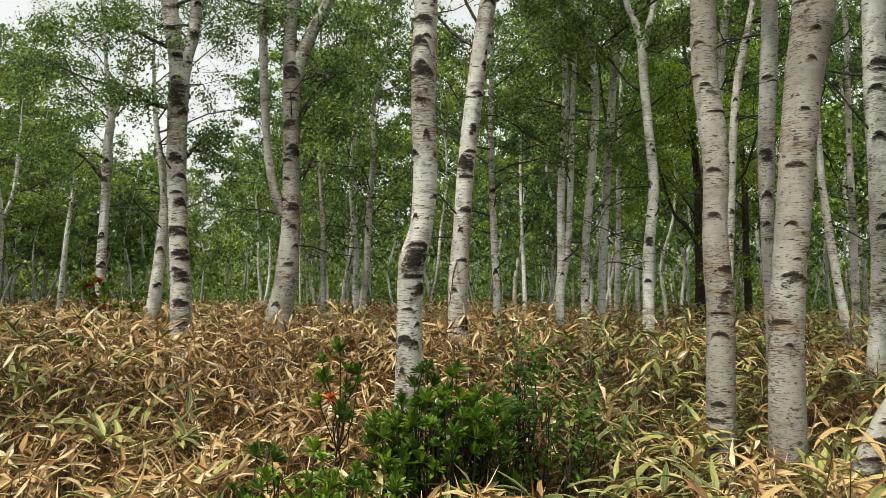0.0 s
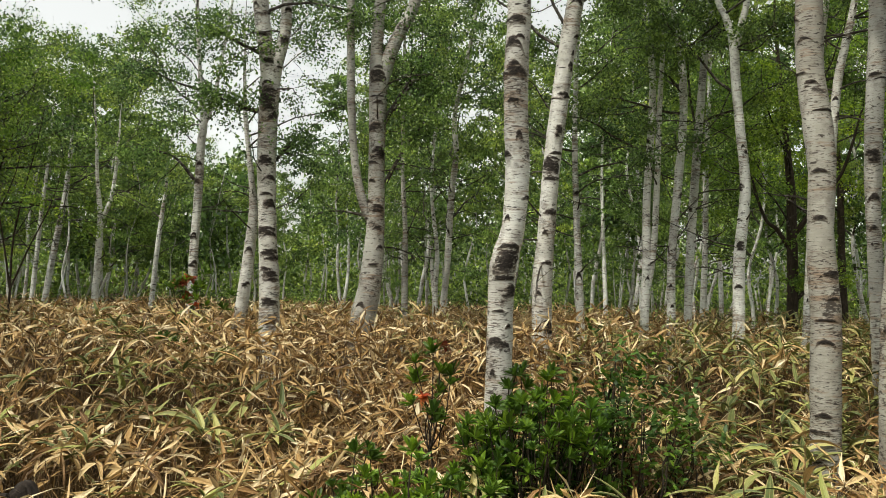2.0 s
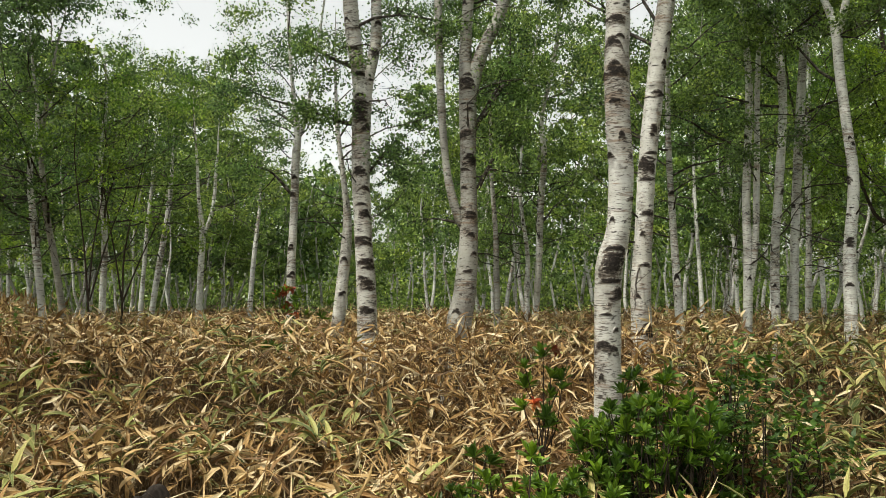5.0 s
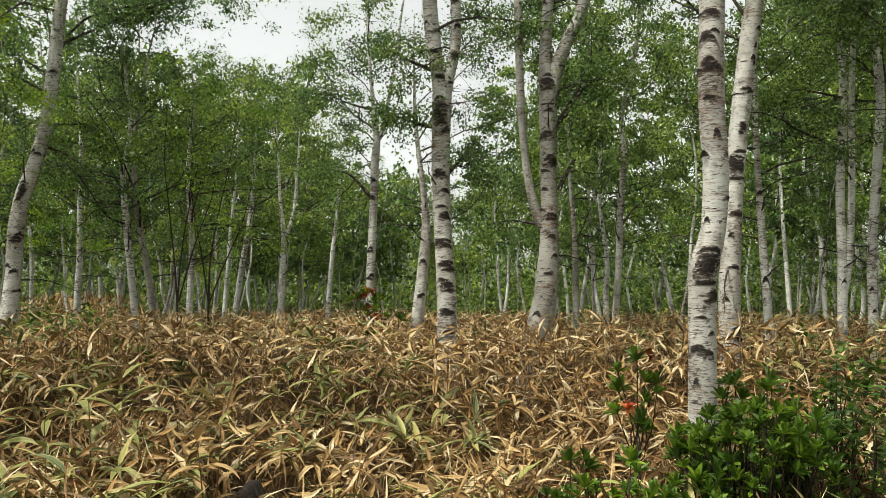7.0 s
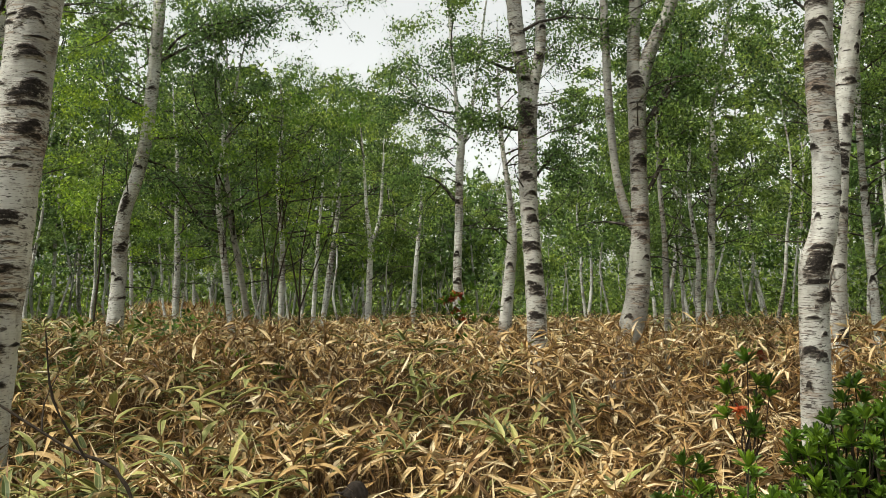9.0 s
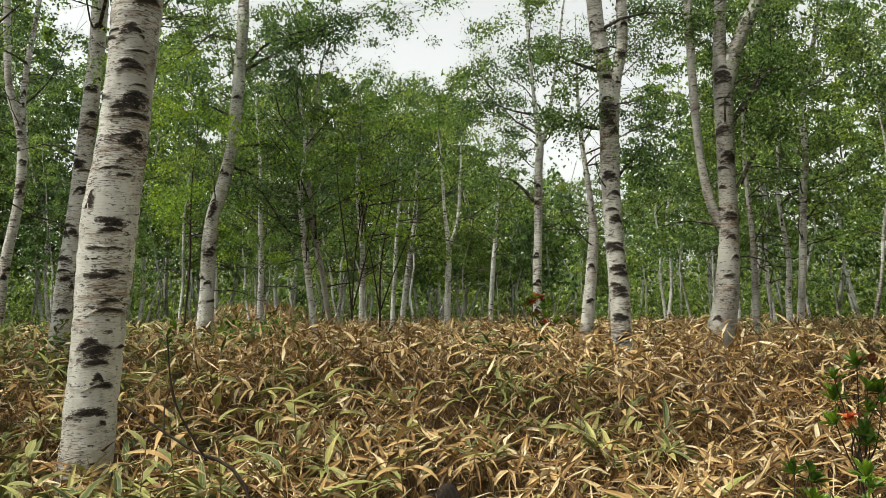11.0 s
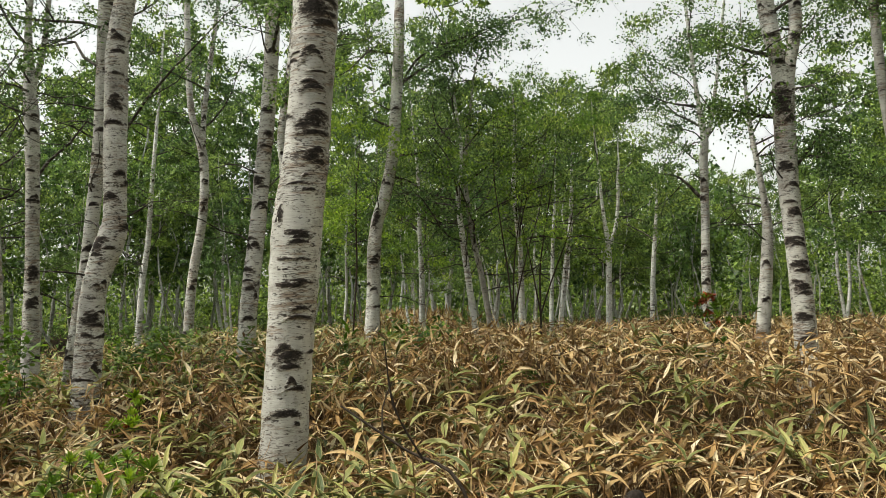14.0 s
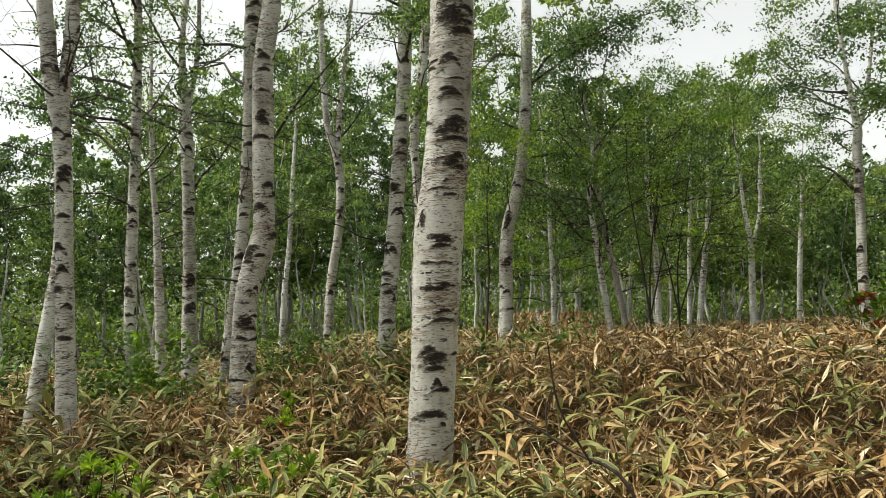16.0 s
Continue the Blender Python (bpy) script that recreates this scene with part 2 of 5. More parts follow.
def ground_z(x, y):
    r = np.hypot(x, y)
    return 0.30 * smoother(8.2, 10.6, r) - 0.25 * smoother(12, 20, r) + 0.0 * x


def curve_through(points, step):
    """Catmull-Rom through rows of numbers, resampled about every step metres (first three columns are the place)."""
    p = np.asarray(points, dtype=float)
    p = np.vstack([2 * p[0] - p[1], p, 2 * p[-1] - p[-2]])
    out = []
    for i in range(1, len(p) - 2):
        k = max(1, int(np.ceil(np.linalg.norm(p[i + 1, :3] - p[i, :3]) / step)))
        for u in np.arange(k) / k:
            a, b, c, d = p[i - 1:i + 3]
            out.append(0.5 * (2 * b + (c - a) * u + (2 * a - 5 * b + 4 * c - d) * u * u + (3 * b - a - 3 * c + d) * u ** 3))
    out.append(p[-2])
    return np.array(out)


def tube(rows, sides, rng=None, rough=0.0):
    """Vertices and quads of a round, tapering tube along rows of x, y, z, radius."""
    rows = np.asarray(rows, dtype=float)
    c, r = rows[:, :3], np.maximum(rows[:, 3], 0.0015)
    tan = np.gradient(c, axis=0)
    tan /= np.linalg.norm(tan, axis=1)[:, None] + 1e-9
    ref = np.array([1.0, 0, 0]) if abs(tan[:, 2].mean()) > 0.6 else np.array([0, 0, 1.0])
    u = np.cross(tan, ref)
    u /= np.linalg.norm(u, axis=1)[:, None] + 1e-9
    v = np.cross(tan, u)
    ang = np.arange(sides) * 2 * np.pi / sides
    k = np.ones((len(c), sides))
    if rng is not None and rough:
        k += rough * rng.standard_normal((len(c), sides)) + rough * 1.2 * rng.standard_normal((len(c), 1))
    ring = c[:, None] + (r[:, None] * k)[..., None] * (np.cos(ang)[None, :, None] * u[:, None] + np.sin(ang)[None, :, None] * v[:, None])
    verts = ring.reshape(-1, 3)
    i, j = np.meshgrid(np.arange(len(c) - 1), np.arange(sides), indexing="ij")
    a, b = i * sides + j, i * sides + (j + 1) % sides
    quads = np.stack([a, b, b + sides, a + sides], -1).reshape(-1, 4)
    return verts, quads


def joined(pieces):
    vs, qs, n = [], [], 0
    for v, q in pieces:
        vs.append(v)
        qs.append(np.asarray(q) + n)
        n += len(v)
    return np.vstack(vs), np.vstack(qs)


def leaf_cloud(centres, size, rng, droop=0.4, slim=0.62, corners=3):
    """Small pointed leaves that hang a little: triangles, or folded lozenges where the camera comes near."""
    n = len(centres)
    along = rng.standard_normal((n, 3))
    along[:, 2] -= droop
    along /= np.linalg.norm(along, axis=1)[:, None]
    side = np.cross(along, rng.standard_normal((n, 3)))
    side /= np.linalg.norm(side, axis=1)[:, None] + 1e-9
    s = size * rng.uniform(0.65, 1.3, n)[:, None]
    if corners == 4:
        lift = np.cross(along, side) * s * 0.1
        mid = centres + along * s * 0.4
        v = np.stack([centres, mid + side * s * slim * 0.5 + lift, centres + along * s, mid - side * s * slim * 0.5 + lift], 1)
    else:
        v = np.stack([centres + side * s * slim * 0.55, centres - side * s * slim * 0.55 + along * s * 0.15, centres + along * s], 1)
    return v.reshape(-1, 3), np.arange(corners * n).reshape(-1, corners)


# ---- birches ----
def limb_rows(start, azim, rise, length, radius, rng):
    """A crooked limb that leaves the trunk and bends upward, then droops at its tip."""
    n = 7
    p, out = np.array(start, dtype=float), []
    for i in range(n):
        out.append((*p, radius * (1 - 0.86 * i / (n - 1))))
        azim += rng.normal(0, 0.28)
        rise += rng.normal(0.02, 0.22)
        p = p + length / (n - 1) * np.array([np.cos(azim) * np.cos(rise), np.sin(azim) * np.cos(rise), np.sin(rise)])
    return np.array(out)


def scar_mesh(spine, z, azim, half, high, rng, mat, arch=2.2):
    """An arched scar in the bark, a little proud of it; its rim sinks into the trunk."""
    nu, nv = 9, 6
    skew = rng.normal(0, 0.16)
    verts, uvs = [], []
    bend = rng.uniform(0.1, arch)
    for j in range(nv):
        for i in range(nu):
            s, w = 2 * i / (nu - 1) - 1, 2 * j / (nv - 1) - 1
            rim = max(abs(s) ** 4, abs(w) ** 4)
            zz = z + high * (bend * (0.5 - s * s) + w * 0.72)
            a = radians(azim) + radians(half) * 1.3 * (s + skew * (w + 1))
            cx, cy, r = (np.interp(zz, spine[:, 2], spine[:, k]) for k in (0, 1, 3))
            rr = r * 1.012 + 0.0045 * min(1.0, high / 0.05) * (1 - rim) * rng.uniform(0.4, 1.1) * (1 - min(1.0, s * s + w * w)) + 0.002 - 0.012 * rim
            verts.append((cx + rr * math.cos(a), cy + rr * math.sin(a), zz))
            uvs.append((s * 0.5 + 0.5, w * 0.5 + 0.5))
    quads = [(j * nu + i, j * nu + i + 1, (j + 1) * nu + i + 1, (j + 1) * nu + i) for j in range(nv - 1) for i in range(nu - 1)]
    return mesh_of("bark_scar", verts, quads, mat, uvs)


def crown_centres(twigs, per_metre, leaves, spread, rng):
    """Leaf places in loose, flattened sprays along the twigs."""
    out = []
    for rows in twigs:
        length = np.linalg.norm(np.diff(rows[:, :3], axis=0), axis=1).sum()
        n = max(1, int(per_metre * length + rng.uniform(0, 1)))
        u = rng.uniform(0.3, 1.0, n) * (len(rows) - 1)
        i = np.minimum(u.astype(int), len(rows) - 2)
        f = (u - i)[:, None]
        c = rows[i, :3] * (1 - f) + rows[i + 1, :3] * f
        k = rng.integers(max(2, leaves // 3), leaves * 5 // 3, n)
        c = np.repeat(c, k, axis=0)
        wide = np.repeat(rng.uniform(0.6, 1.4, n), k)[:, None]
        out.append(c + rng.normal(0, spread, (len(c), 3)) * wide * np.array([1, 1, 0.6]) - np.array([0, 0, spread * 0.6]))
    return np.vstack(out)


SEED = [100]


def birch(x, y, spine, forks, scars, boughs=(), height=9.5, crown=4.0, limbs=14, leafy=1.0, leaf=0.038, tone=0, kind="birch", sides=18, fine=0.07, bare=4):
    """One birch: spine and forks are rows of height, x, y from its foot, radius; it grows on to its full height above them."""
    SEED[0] += 1
    rng = np.random.default_rng(SEED[0])
    if kind == "birch":
        bark, scar, leaf_mat = BARKS[tone], SCARS[tone], LEAF
        words = ["white", "shade-darkened cream-white", "grey-white", "sun-brightened white", "black-crusted white"][tone] + "-barked birch with black scars, " + ("forked stem" if forks else "single stem") + ", standing in bamboo"
        tree = thing("birch_tree", x, y, 0, words, "tree", "birches in the bamboo")
    else:
        bark, scar, leaf_mat = BROWN, BROWN, OAKLEAF
        words = "dark-barked oak with spreading yellow-green leaves" if kind == "oak" else "thin dark sapling with several stems and green leaves"
        tree = thing("oak_tree" if kind == "oak" else "sapling", x, y, 0, words, "tree", "" if kind == "oak" else "dark saplings")

    def grown(rows, top):
        p = np.array([(dx, dy, z, r) for z, dx, dy, r in rows])
        lean = np.clip((p[-1, :2] - p[-2, :2]) / max(p[-1, 2] - p[-2, 2], 0.1), -0.3, 0.3)
        z, q, r0 = p[-1, 2], p[-1, :2].copy(), p[-1, 3]
        k = max(3, int((top - z) / 0.9))
        extra = []
        for i in range(1, k + 1):
            lean = lean * 0.8 + rng.normal(0, 0.05, 2)
            q = q + lean * (top - z) / k
            extra.append((*q, z + (top - z) * i / k, r0 * (1 - 0.9 * i / k)))
        return np.vstack([p, extra])

    def thinned(rows):
        keep = (rows[:, 2] < 5.2) | (np.arange(len(rows)) % 5 == 0)
        keep[-1] = True
        return rows[keep]

    if math.hypot(x, y) > 11.2:
        leaf *= 1.15
    if kind == "sapling":
        spine, forks = [(z, a, b, r * 0.55) for z, a, b, r in spine], [[(z, a, b, r * 0.6) for z, a, b, r in rows] for rows in forks]
    if spine[1][3] < 0.06:
        sides, fine = 10, 0.11
    main = thinned(curve_through(grown(spine, height), fine))
    part("trunk", mesh_of("trunk", *tube(main, sides, rng, 0.012), bark), tree)
    stems = [main]
    for rows in forks:
        stem = thinned(curve_through(grown(rows, height - rng.uniform(0.3, 1.5)), fine))
        part("stem", mesh_of("stem", *tube(stem, max(8, sides - 4), rng, 0.012), bark), tree, "slimmer stem of the fork")
        stems.append(stem)
    for z, azim, half, high in scars:
        if high > 0.075:  # a burl: several cracked scars, one over the other
            if high > 0.14:
                k = int(math.ceil(high / 0.06))
                part("bark_scar", scar_mesh(main, z, azim, half * 0.95, high * 0.85, rng, scar, 0.5), tree, "black cracked burl in the bark")
            else:
                k = 2
                part("bark_scar", scar_mesh(main, z, azim, half, high * 0.8, rng, scar, 1.1), tree, "black cracked patch in the bark")
            for i in range(k):
                part("bark_scar", scar_mesh(main, z + high * ((i + 0.5) / k - 0.5), azim + rng.uniform(-0.3, 0.3) * half, half * rng.uniform(0.7, 1.05), 0.045 * rng.uniform(0.8, 1.3), rng, scar), tree, "black cracked burl in the bark")
            continue
        part("bark_scar", scar_mesh(main, z, azim, half, high, rng, scar), tree, "black arched scar in the bark")
    # smaller scars all round
    top = min(5.0, height * 0.6)
    for i in range(int(top * (7 if tone == 4 else 3)) if kind == "birch" else 0):
        s = stems[i % len(stems)]
        z = rng.uniform(max(0.5, s[0, 2]), top)
        part("bark_scar", scar_mesh(s, z, rng.uniform(0, 360), rng.uniform(20, 75) if tone == 4 else rng.uniform(9, 70), (0.03 if tone == 4 else 0.012) + 0.07 * rng.uniform(0, 1) ** 2.2, rng, scar), tree, "black arched scar in the bark")
    twigs = []
    limbs = int(limbs * 0.65)
    for i in range(limbs):
        s = stems[i % len(stems)]
        z = crown + (height - crown) * ((i + rng.uniform(0, 1)) / limbs) ** 1.1 * 0.94
        j = min(np.searchsorted(s[:, 2], z), len(s) - 2)
        reach = (0.9 + 1.1 * (1 - (z - crown) / (height - crown))) * rng.uniform(0.8, 1.3)
        rows = limb_rows(s[j, :3], rng.uniform(0, 2 * np.pi), rng.uniform(0.1, 0.8), reach, min(0.02, s[j, 3] * 0.4), rng)
        limb = [tube(rows, 5)]
        twigs.append(rows)
        for k in range(5):
            q = rows[rng.integers(2, 6)]
            twig = limb_rows(q[:3], rng.uniform(0, 2 * np.pi), rng.uniform(-0.35, 0.7), reach * rng.uniform(0.35, 0.7), q[3] * 0.6, rng)
            limb.append(tube(twig, 3))
            twigs.append(twig)
        part("limb", mesh_of("limb", *joined(limb), TWIG), tree, "dark crooked limb with thin twigs")
    # thin leafless limbs under the crown
    for i in range((bare if crown > 3.7 else 2 * bare) if kind == "birch" and math.hypot(x, y) > 6.2 else 0):
        s = stems[i % len(stems)]
        z = rng.uniform(1.3 + 0.3 * (i % 3), crown + 0.6)
        j = min(np.searchsorted(s[:, 2], z), len(s) - 2)
        reach = rng.uniform(0.5, 1.3)
        rows = limb_rows(s[j, :3], rng.uniform(0, 2 * np.pi), rng.uniform(-0.1, 0.7), reach, min(0.011, s[j, 3] * 0.35), rng)
        limb = [tube(rows, 5)]
        for k in range(4):
            q = rows[rng.integers(2, 6)]
            limb.append(tube(limb_rows(q[:3], rng.uniform(0, 2 * np.pi), rng.uniform(-0.5, 0.5), reach * rng.uniform(0.3, 0.6), q[3] * 0.6, rng), 3))
        part("dead_limb", mesh_of("dead_limb", *joined(limb), TWIG), tree, "thin leafless limb")
    for rows in boughs:
        last = len(rows) - 1
        bough = curve_through([(dx, dy, z, r * (0.9 - 0.72 * i / last)) for i, (z, dx, dy, r) in enumerate(rows)], 0.12)
        limb = [tube(bough, 7, rng, 0.05)]
        twigs.append(bough)
        length = np.linalg.norm(np.diff(bough[:, :3], axis=0), axis=1).sum()
        for k in range(int(9 * length)):
            q = bough[rng.integers(len(bough) // 4, len(bough))]
            twig = limb_rows(q[:3], rng.uniform(0, 2 * np.pi), rng.uniform(-0.6, 0.5), rng.uniform(0.3, 0.8), max(0.004, q[3] * 0.5), rng)
            limb.append(tube(twig, 4))
            twigs.append(twig)
        part("bough", mesh_of("bough", *joined(limb), TWIG), tree, "long dark crooked bough")
    if math.hypot(x, y) < 6.2:  # these crowns only shade the ground
        leaf *= 1.8
    c = crown_centres(twigs, 3.2 * leafy, 30 if math.hypot(x, y) < 6.2 else 96 if math.hypot(x, y) < 11.2 else 74, 0.10, rng)
    corners = 4 if math.hypot(x, y) < 11.2 else 3
    tops = c[c[:, 2] >= 5.6]
    tops = tops[rng.uniform(0, 1, len(tops)) < 0.24]  # fewer but larger leaves high up
    clouds = [leaf_cloud(c[c[:, 2] < 5.6], leaf, rng, corners=corners), leaf_cloud(tops, leaf * 1.3, rng, corners=corners)]
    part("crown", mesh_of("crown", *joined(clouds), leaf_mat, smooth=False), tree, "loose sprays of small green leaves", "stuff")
    return tree


birch(-0.19, 4.55, [(-0.06, 0.000, 0.000, 0.090), (0.76, -0.003, -0.000, 0.081), (1.06, -0.004, -0.000, 0.077), (1.39, -0.002, -0.000, 0.075), (1.54, 0.013, 0.001, 0.078), (1.72, 0.060, 0.002, 0.070), (2.06, 0.078, 0.003, 0.070), (2.39, 0.061, 0.003, 0.073), (2.73, 0.059, 0.002, 0.073), (3.07, 0.068, 0.003, 0.071)],
      [], [(1.50, 276, 79, 0.199), (1.02, 273, 60, 0.053), (2.61, 257, 71, 0.086), (2.74, 264, 59, 0.073), (2.23, 281, 19, 0.053), (2.92, 250, 56, 0.060), (2.45, 267, 34, 0.033), (1.14, 305, 15, 0.030), (0.86, 242, 17, 0.046), (1.76, 235, 19, 0.030), (1.23, 262, 35, 0.023), (2.82, 272, 29, 0.027)],
      height=10, crown=4.3, limbs=14, leafy=1.0)  # A
birch(0.17, 7.90, [(-0.06, 0.000, 0.000, 0.113), (0.85, -0.010, 0.000, 0.101), (1.37, -0.017, 0.000, 0.101), (1.95, 0.017, -0.000, 0.090), (2.53, 0.050, -0.001, 0.087), (3.11, 0.107, -0.002, 0.091), (3.70, 0.176, -0.004, 0.087), (4.29, 0.262, -0.005, 0.086)],
      [], [(2.56, 271, 79, 0.288), (2.09, 263, 58, 0.069), (1.89, 249, 22, 0.058), (3.57, 315, 24, 0.081), (0.94, 308, 43, 0.150), (1.58, 284, 46, 0.046), (1.26, 259, 24, 0.058), (2.91, 291, 27, 0.150), (3.30, 287, 41, 0.046), (4.20, 259, 58, 0.058)],
      height=10, crown=3.5, limbs=22, leafy=1.6)  # B
birch(-1.92, 8.28, [(-0.05, 0.000, 0.000, 0.153), (0.92, 0.156, 0.033, 0.137), (1.34, 0.229, 0.048, 0.124), (1.95, 0.270, 0.057, 0.099), (2.56, 0.264, 0.056, 0.088), (3.18, 0.258, 0.055, 0.095), (3.61, 0.256, 0.054, 0.102), (3.80, 0.228, 0.048, 0.071), (4.42, 0.252, 0.053, 0.062)],
      [[(3.49, 0.282, 0.059, 0.077), (3.80, 0.353, 0.073, 0.077), (4.13, 0.478, 0.097, 0.068), (4.45, 0.623, 0.125, 0.066)], [(1.98, 0.252, 0.053, 0.050), (2.13, 0.161, 0.035, 0.050), (2.43, 0.073, 0.017, 0.047), (2.80, 0.014, 0.005, 0.041), (3.47, -0.035, -0.004, 0.045), (4.39, -0.065, -0.011, 0.043)]], [(3.58, 279, 70, 0.186), (2.72, 281, 57, 0.211), (2.15, 284, 51, 0.087), (3.02, 264, 54, 0.124), (1.53, 271, 32, 0.043), (1.71, 310, 27, 0.050), (2.44, 251, 34, 0.050), (3.30, 277, 41, 0.050), (1.07, 249, 28, 0.050), (1.92, 280, 38, 0.050)],
      [[(3.06, 0.290, 0.061, 0.051), (3.28, 0.422, 0.089, 0.041), (3.57, 0.595, 0.126, 0.035), (3.67, 0.853, 0.181, 0.029)], [(2.45, 0.366, 0.078, 0.031), (2.76, 0.520, 0.110, 0.028), (3.05, 0.706, 0.150, 0.022), (3.29, 0.993, 0.210, 0.016)], [(2.07, 0.180, 0.038, 0.022), (2.12, -0.111, -0.023, 0.016), (2.07, -0.395, -0.084, 0.012)], [(3.25, 0.422, 0.089, 0.032), (3.70, 0.683, 0.145, 0.026), (4.21, 0.722, 0.153, 0.020)]],
      height=10, crown=3.9, limbs=20, leafy=1.2, tone=2)  # C
birch(-2.70, 8.11, [(-0.04, 0.000, 0.000, 0.126), (0.74, -0.023, -0.008, 0.113), (1.33, -0.041, -0.014, 0.106), (1.92, -0.076, -0.026, 0.097), (2.51, -0.105, -0.035, 0.101), (3.11, -0.108, -0.036, 0.105), (3.47, -0.100, -0.034, 0.106), (3.71, -0.138, -0.046, 0.081), (4.30, -0.215, -0.072, 0.086)],
      [[(3.41, -0.078, -0.026, 0.077), (3.66, -0.040, -0.013, 0.068), (4.03, 0.032, 0.011, 0.062), (4.33, 0.042, 0.015, 0.059)]], [(3.29, 281, 58, 0.343), (2.60, 284, 61, 0.125), (2.13, 312, 40, 0.100), (1.83, 287, 72, 0.125), (1.60, 294, 59, 0.100), (1.39, 284, 50, 0.162), (1.10, 293, 59, 0.087), (3.08, 318, 29, 0.100), (2.25, 281, 49, 0.037), (2.40, 296, 55, 0.050), (3.60, 357, 44, 0.087), (3.97, 262, 60, 0.056), (0.89, 281, 43, 0.037)],
      [[(3.16, -0.189, -0.063, 0.038), (3.18, -0.347, -0.116, 0.029), (3.26, -0.556, -0.187, 0.022), (3.28, -0.861, -0.289, 0.016)], [(3.79, -0.214, -0.072, 0.029), (3.93, -0.521, -0.175, 0.023), (4.10, -0.781, -0.262, 0.016)], [(2.64, -0.018, -0.006, 0.022), (2.92, 0.192, 0.064, 0.016), (3.13, 0.464, 0.156, 0.013)]],
      height=10, crown=4.0, limbs=18, leafy=1.3, tone=4)  # D
birch(-4.34, 9.84, [(0.24, 0.000, 0.000, 0.075), (1.12, -0.001, -0.001, 0.067), (1.66, -0.002, -0.001, 0.059), (2.38, 0.022, 0.010, 0.055), (3.10, 0.035, 0.016, 0.056), (3.43, 0.052, 0.023, 0.052), (4.12, -0.013, -0.006, 0.028), (4.92, -0.069, -0.030, 0.025)],
      [[(3.36, 0.054, 0.023, 0.036), (3.63, 0.145, 0.063, 0.032), (4.08, 0.215, 0.094, 0.024), (4.68, 0.295, 0.128, 0.020)]], [(2.59, 269, 59, 0.110), (1.87, 266, 62, 0.078), (1.51, 297, 51, 0.063), (2.81, 294, 46, 0.063)],
      [[(2.63, -0.026, -0.011, 0.028), (2.92, -0.272, -0.120, 0.024), (2.99, -0.622, -0.274, 0.020), (3.04, -1.017, -0.448, 0.016)], [(3.83, 0.006, 0.003, 0.024), (3.93, -0.356, -0.157, 0.020), (4.16, -0.766, -0.338, 0.016)]],
      height=8, crown=3.2, limbs=15, leafy=0.9, tone=3)  # E
birch(-3.63, 9.53, [(0.22, 0.000, 0.000, 0.092), (1.03, 0.071, 0.026, 0.082), (1.66, 0.130, 0.048, 0.074), (2.15, 0.162, 0.060, 0.060), (2.57, 0.134, 0.050, 0.041), (3.41, 0.034, 0.013, 0.030)],
      [], [(1.65, 292, 53, 0.074), (1.28, 297, 49, 0.052)],
      height=5.0, crown=2.8, limbs=14, leafy=0.4)  # H
birch(-1.25, 11.73, [(0.24, 0.000, 0.000, 0.058), (0.81, 0.033, 0.003, 0.052), (1.75, 0.094, 0.010, 0.052), (2.61, 0.122, 0.013, 0.052), (3.31, 0.179, 0.019, 0.048), (3.91, 0.144, 0.015, 0.035), (4.53, 0.263, 0.027, 0.036), (5.24, 0.398, 0.041, 0.032), (5.68, 0.417, 0.043, 0.027)],
      [], [],
      height=9, crown=2.2, limbs=16, leafy=1.1)  # F
birch(-1.36, 12.12, [(0.24, 0.000, 0.000, 0.050), (0.79, -0.008, -0.001, 0.045), (1.32, -0.017, -0.002, 0.045), (1.85, 0.000, 0.000, 0.036), (2.83, -0.113, -0.013, 0.027)],
      [], [],
      height=7, crown=2.5, limbs=14, leafy=1.1, tone=3)  # F2
birch(-1.69, 11.07, [(0.24, 0.000, 0.000, 0.055), (0.84, -0.010, -0.002, 0.049), (1.65, -0.024, -0.004, 0.045), (2.13, -0.033, -0.005, 0.037), (3.10, -0.098, -0.015, 0.029)],
      [], [],
      height=8, crown=2.6, limbs=16, leafy=1.1, tone=2)  # I
birch(0.73, 9.67, [(0.15, 0.000, 0.000, 0.059), (1.01, -0.046, 0.003, 0.053), (2.07, -0.106, 0.007, 0.043), (3.14, -0.153, 0.011, 0.036), (4.21, -0.150, 0.011, 0.029)],
      [], [(1.43, 273, 60, 0.071)],
      height=9, crown=2.5, limbs=16, leafy=1.0, tone=3)  # J
birch(1.48, 9.89, [(0.19, 0.000, 0.000, 0.061), (0.94, 0.013, -0.002, 0.055), (1.73, 0.029, -0.004, 0.055), (2.46, 0.016, -0.002, 0.048), (3.55, 0.065, -0.010, 0.045), (4.28, 0.046, -0.007, 0.038), (5.03, -0.053, 0.008, 0.035)],
      [[(1.23, 0.025, -0.004, 0.036), (1.81, 0.106, -0.016, 0.040), (2.82, 0.141, -0.021, 0.037), (3.55, 0.150, -0.023, 0.034), (4.57, 0.186, -0.028, 0.027)]], [],
      height=9, crown=2.9, limbs=18, leafy=1.1, tone=3)  # Q
birch(1.83, 9.93, [(0.21, 0.000, 0.000, 0.062), (0.94, -0.004, 0.001, 0.055), (1.74, -0.009, 0.002, 0.052), (2.61, 0.049, -0.009, 0.052), (3.56, 0.106, -0.020, 0.049), (4.30, 0.067, -0.012, 0.046), (4.82, -0.028, 0.005, 0.043)],
      [], [],
      height=9, crown=3.1, limbs=16, leafy=1.1, tone=3)  # N
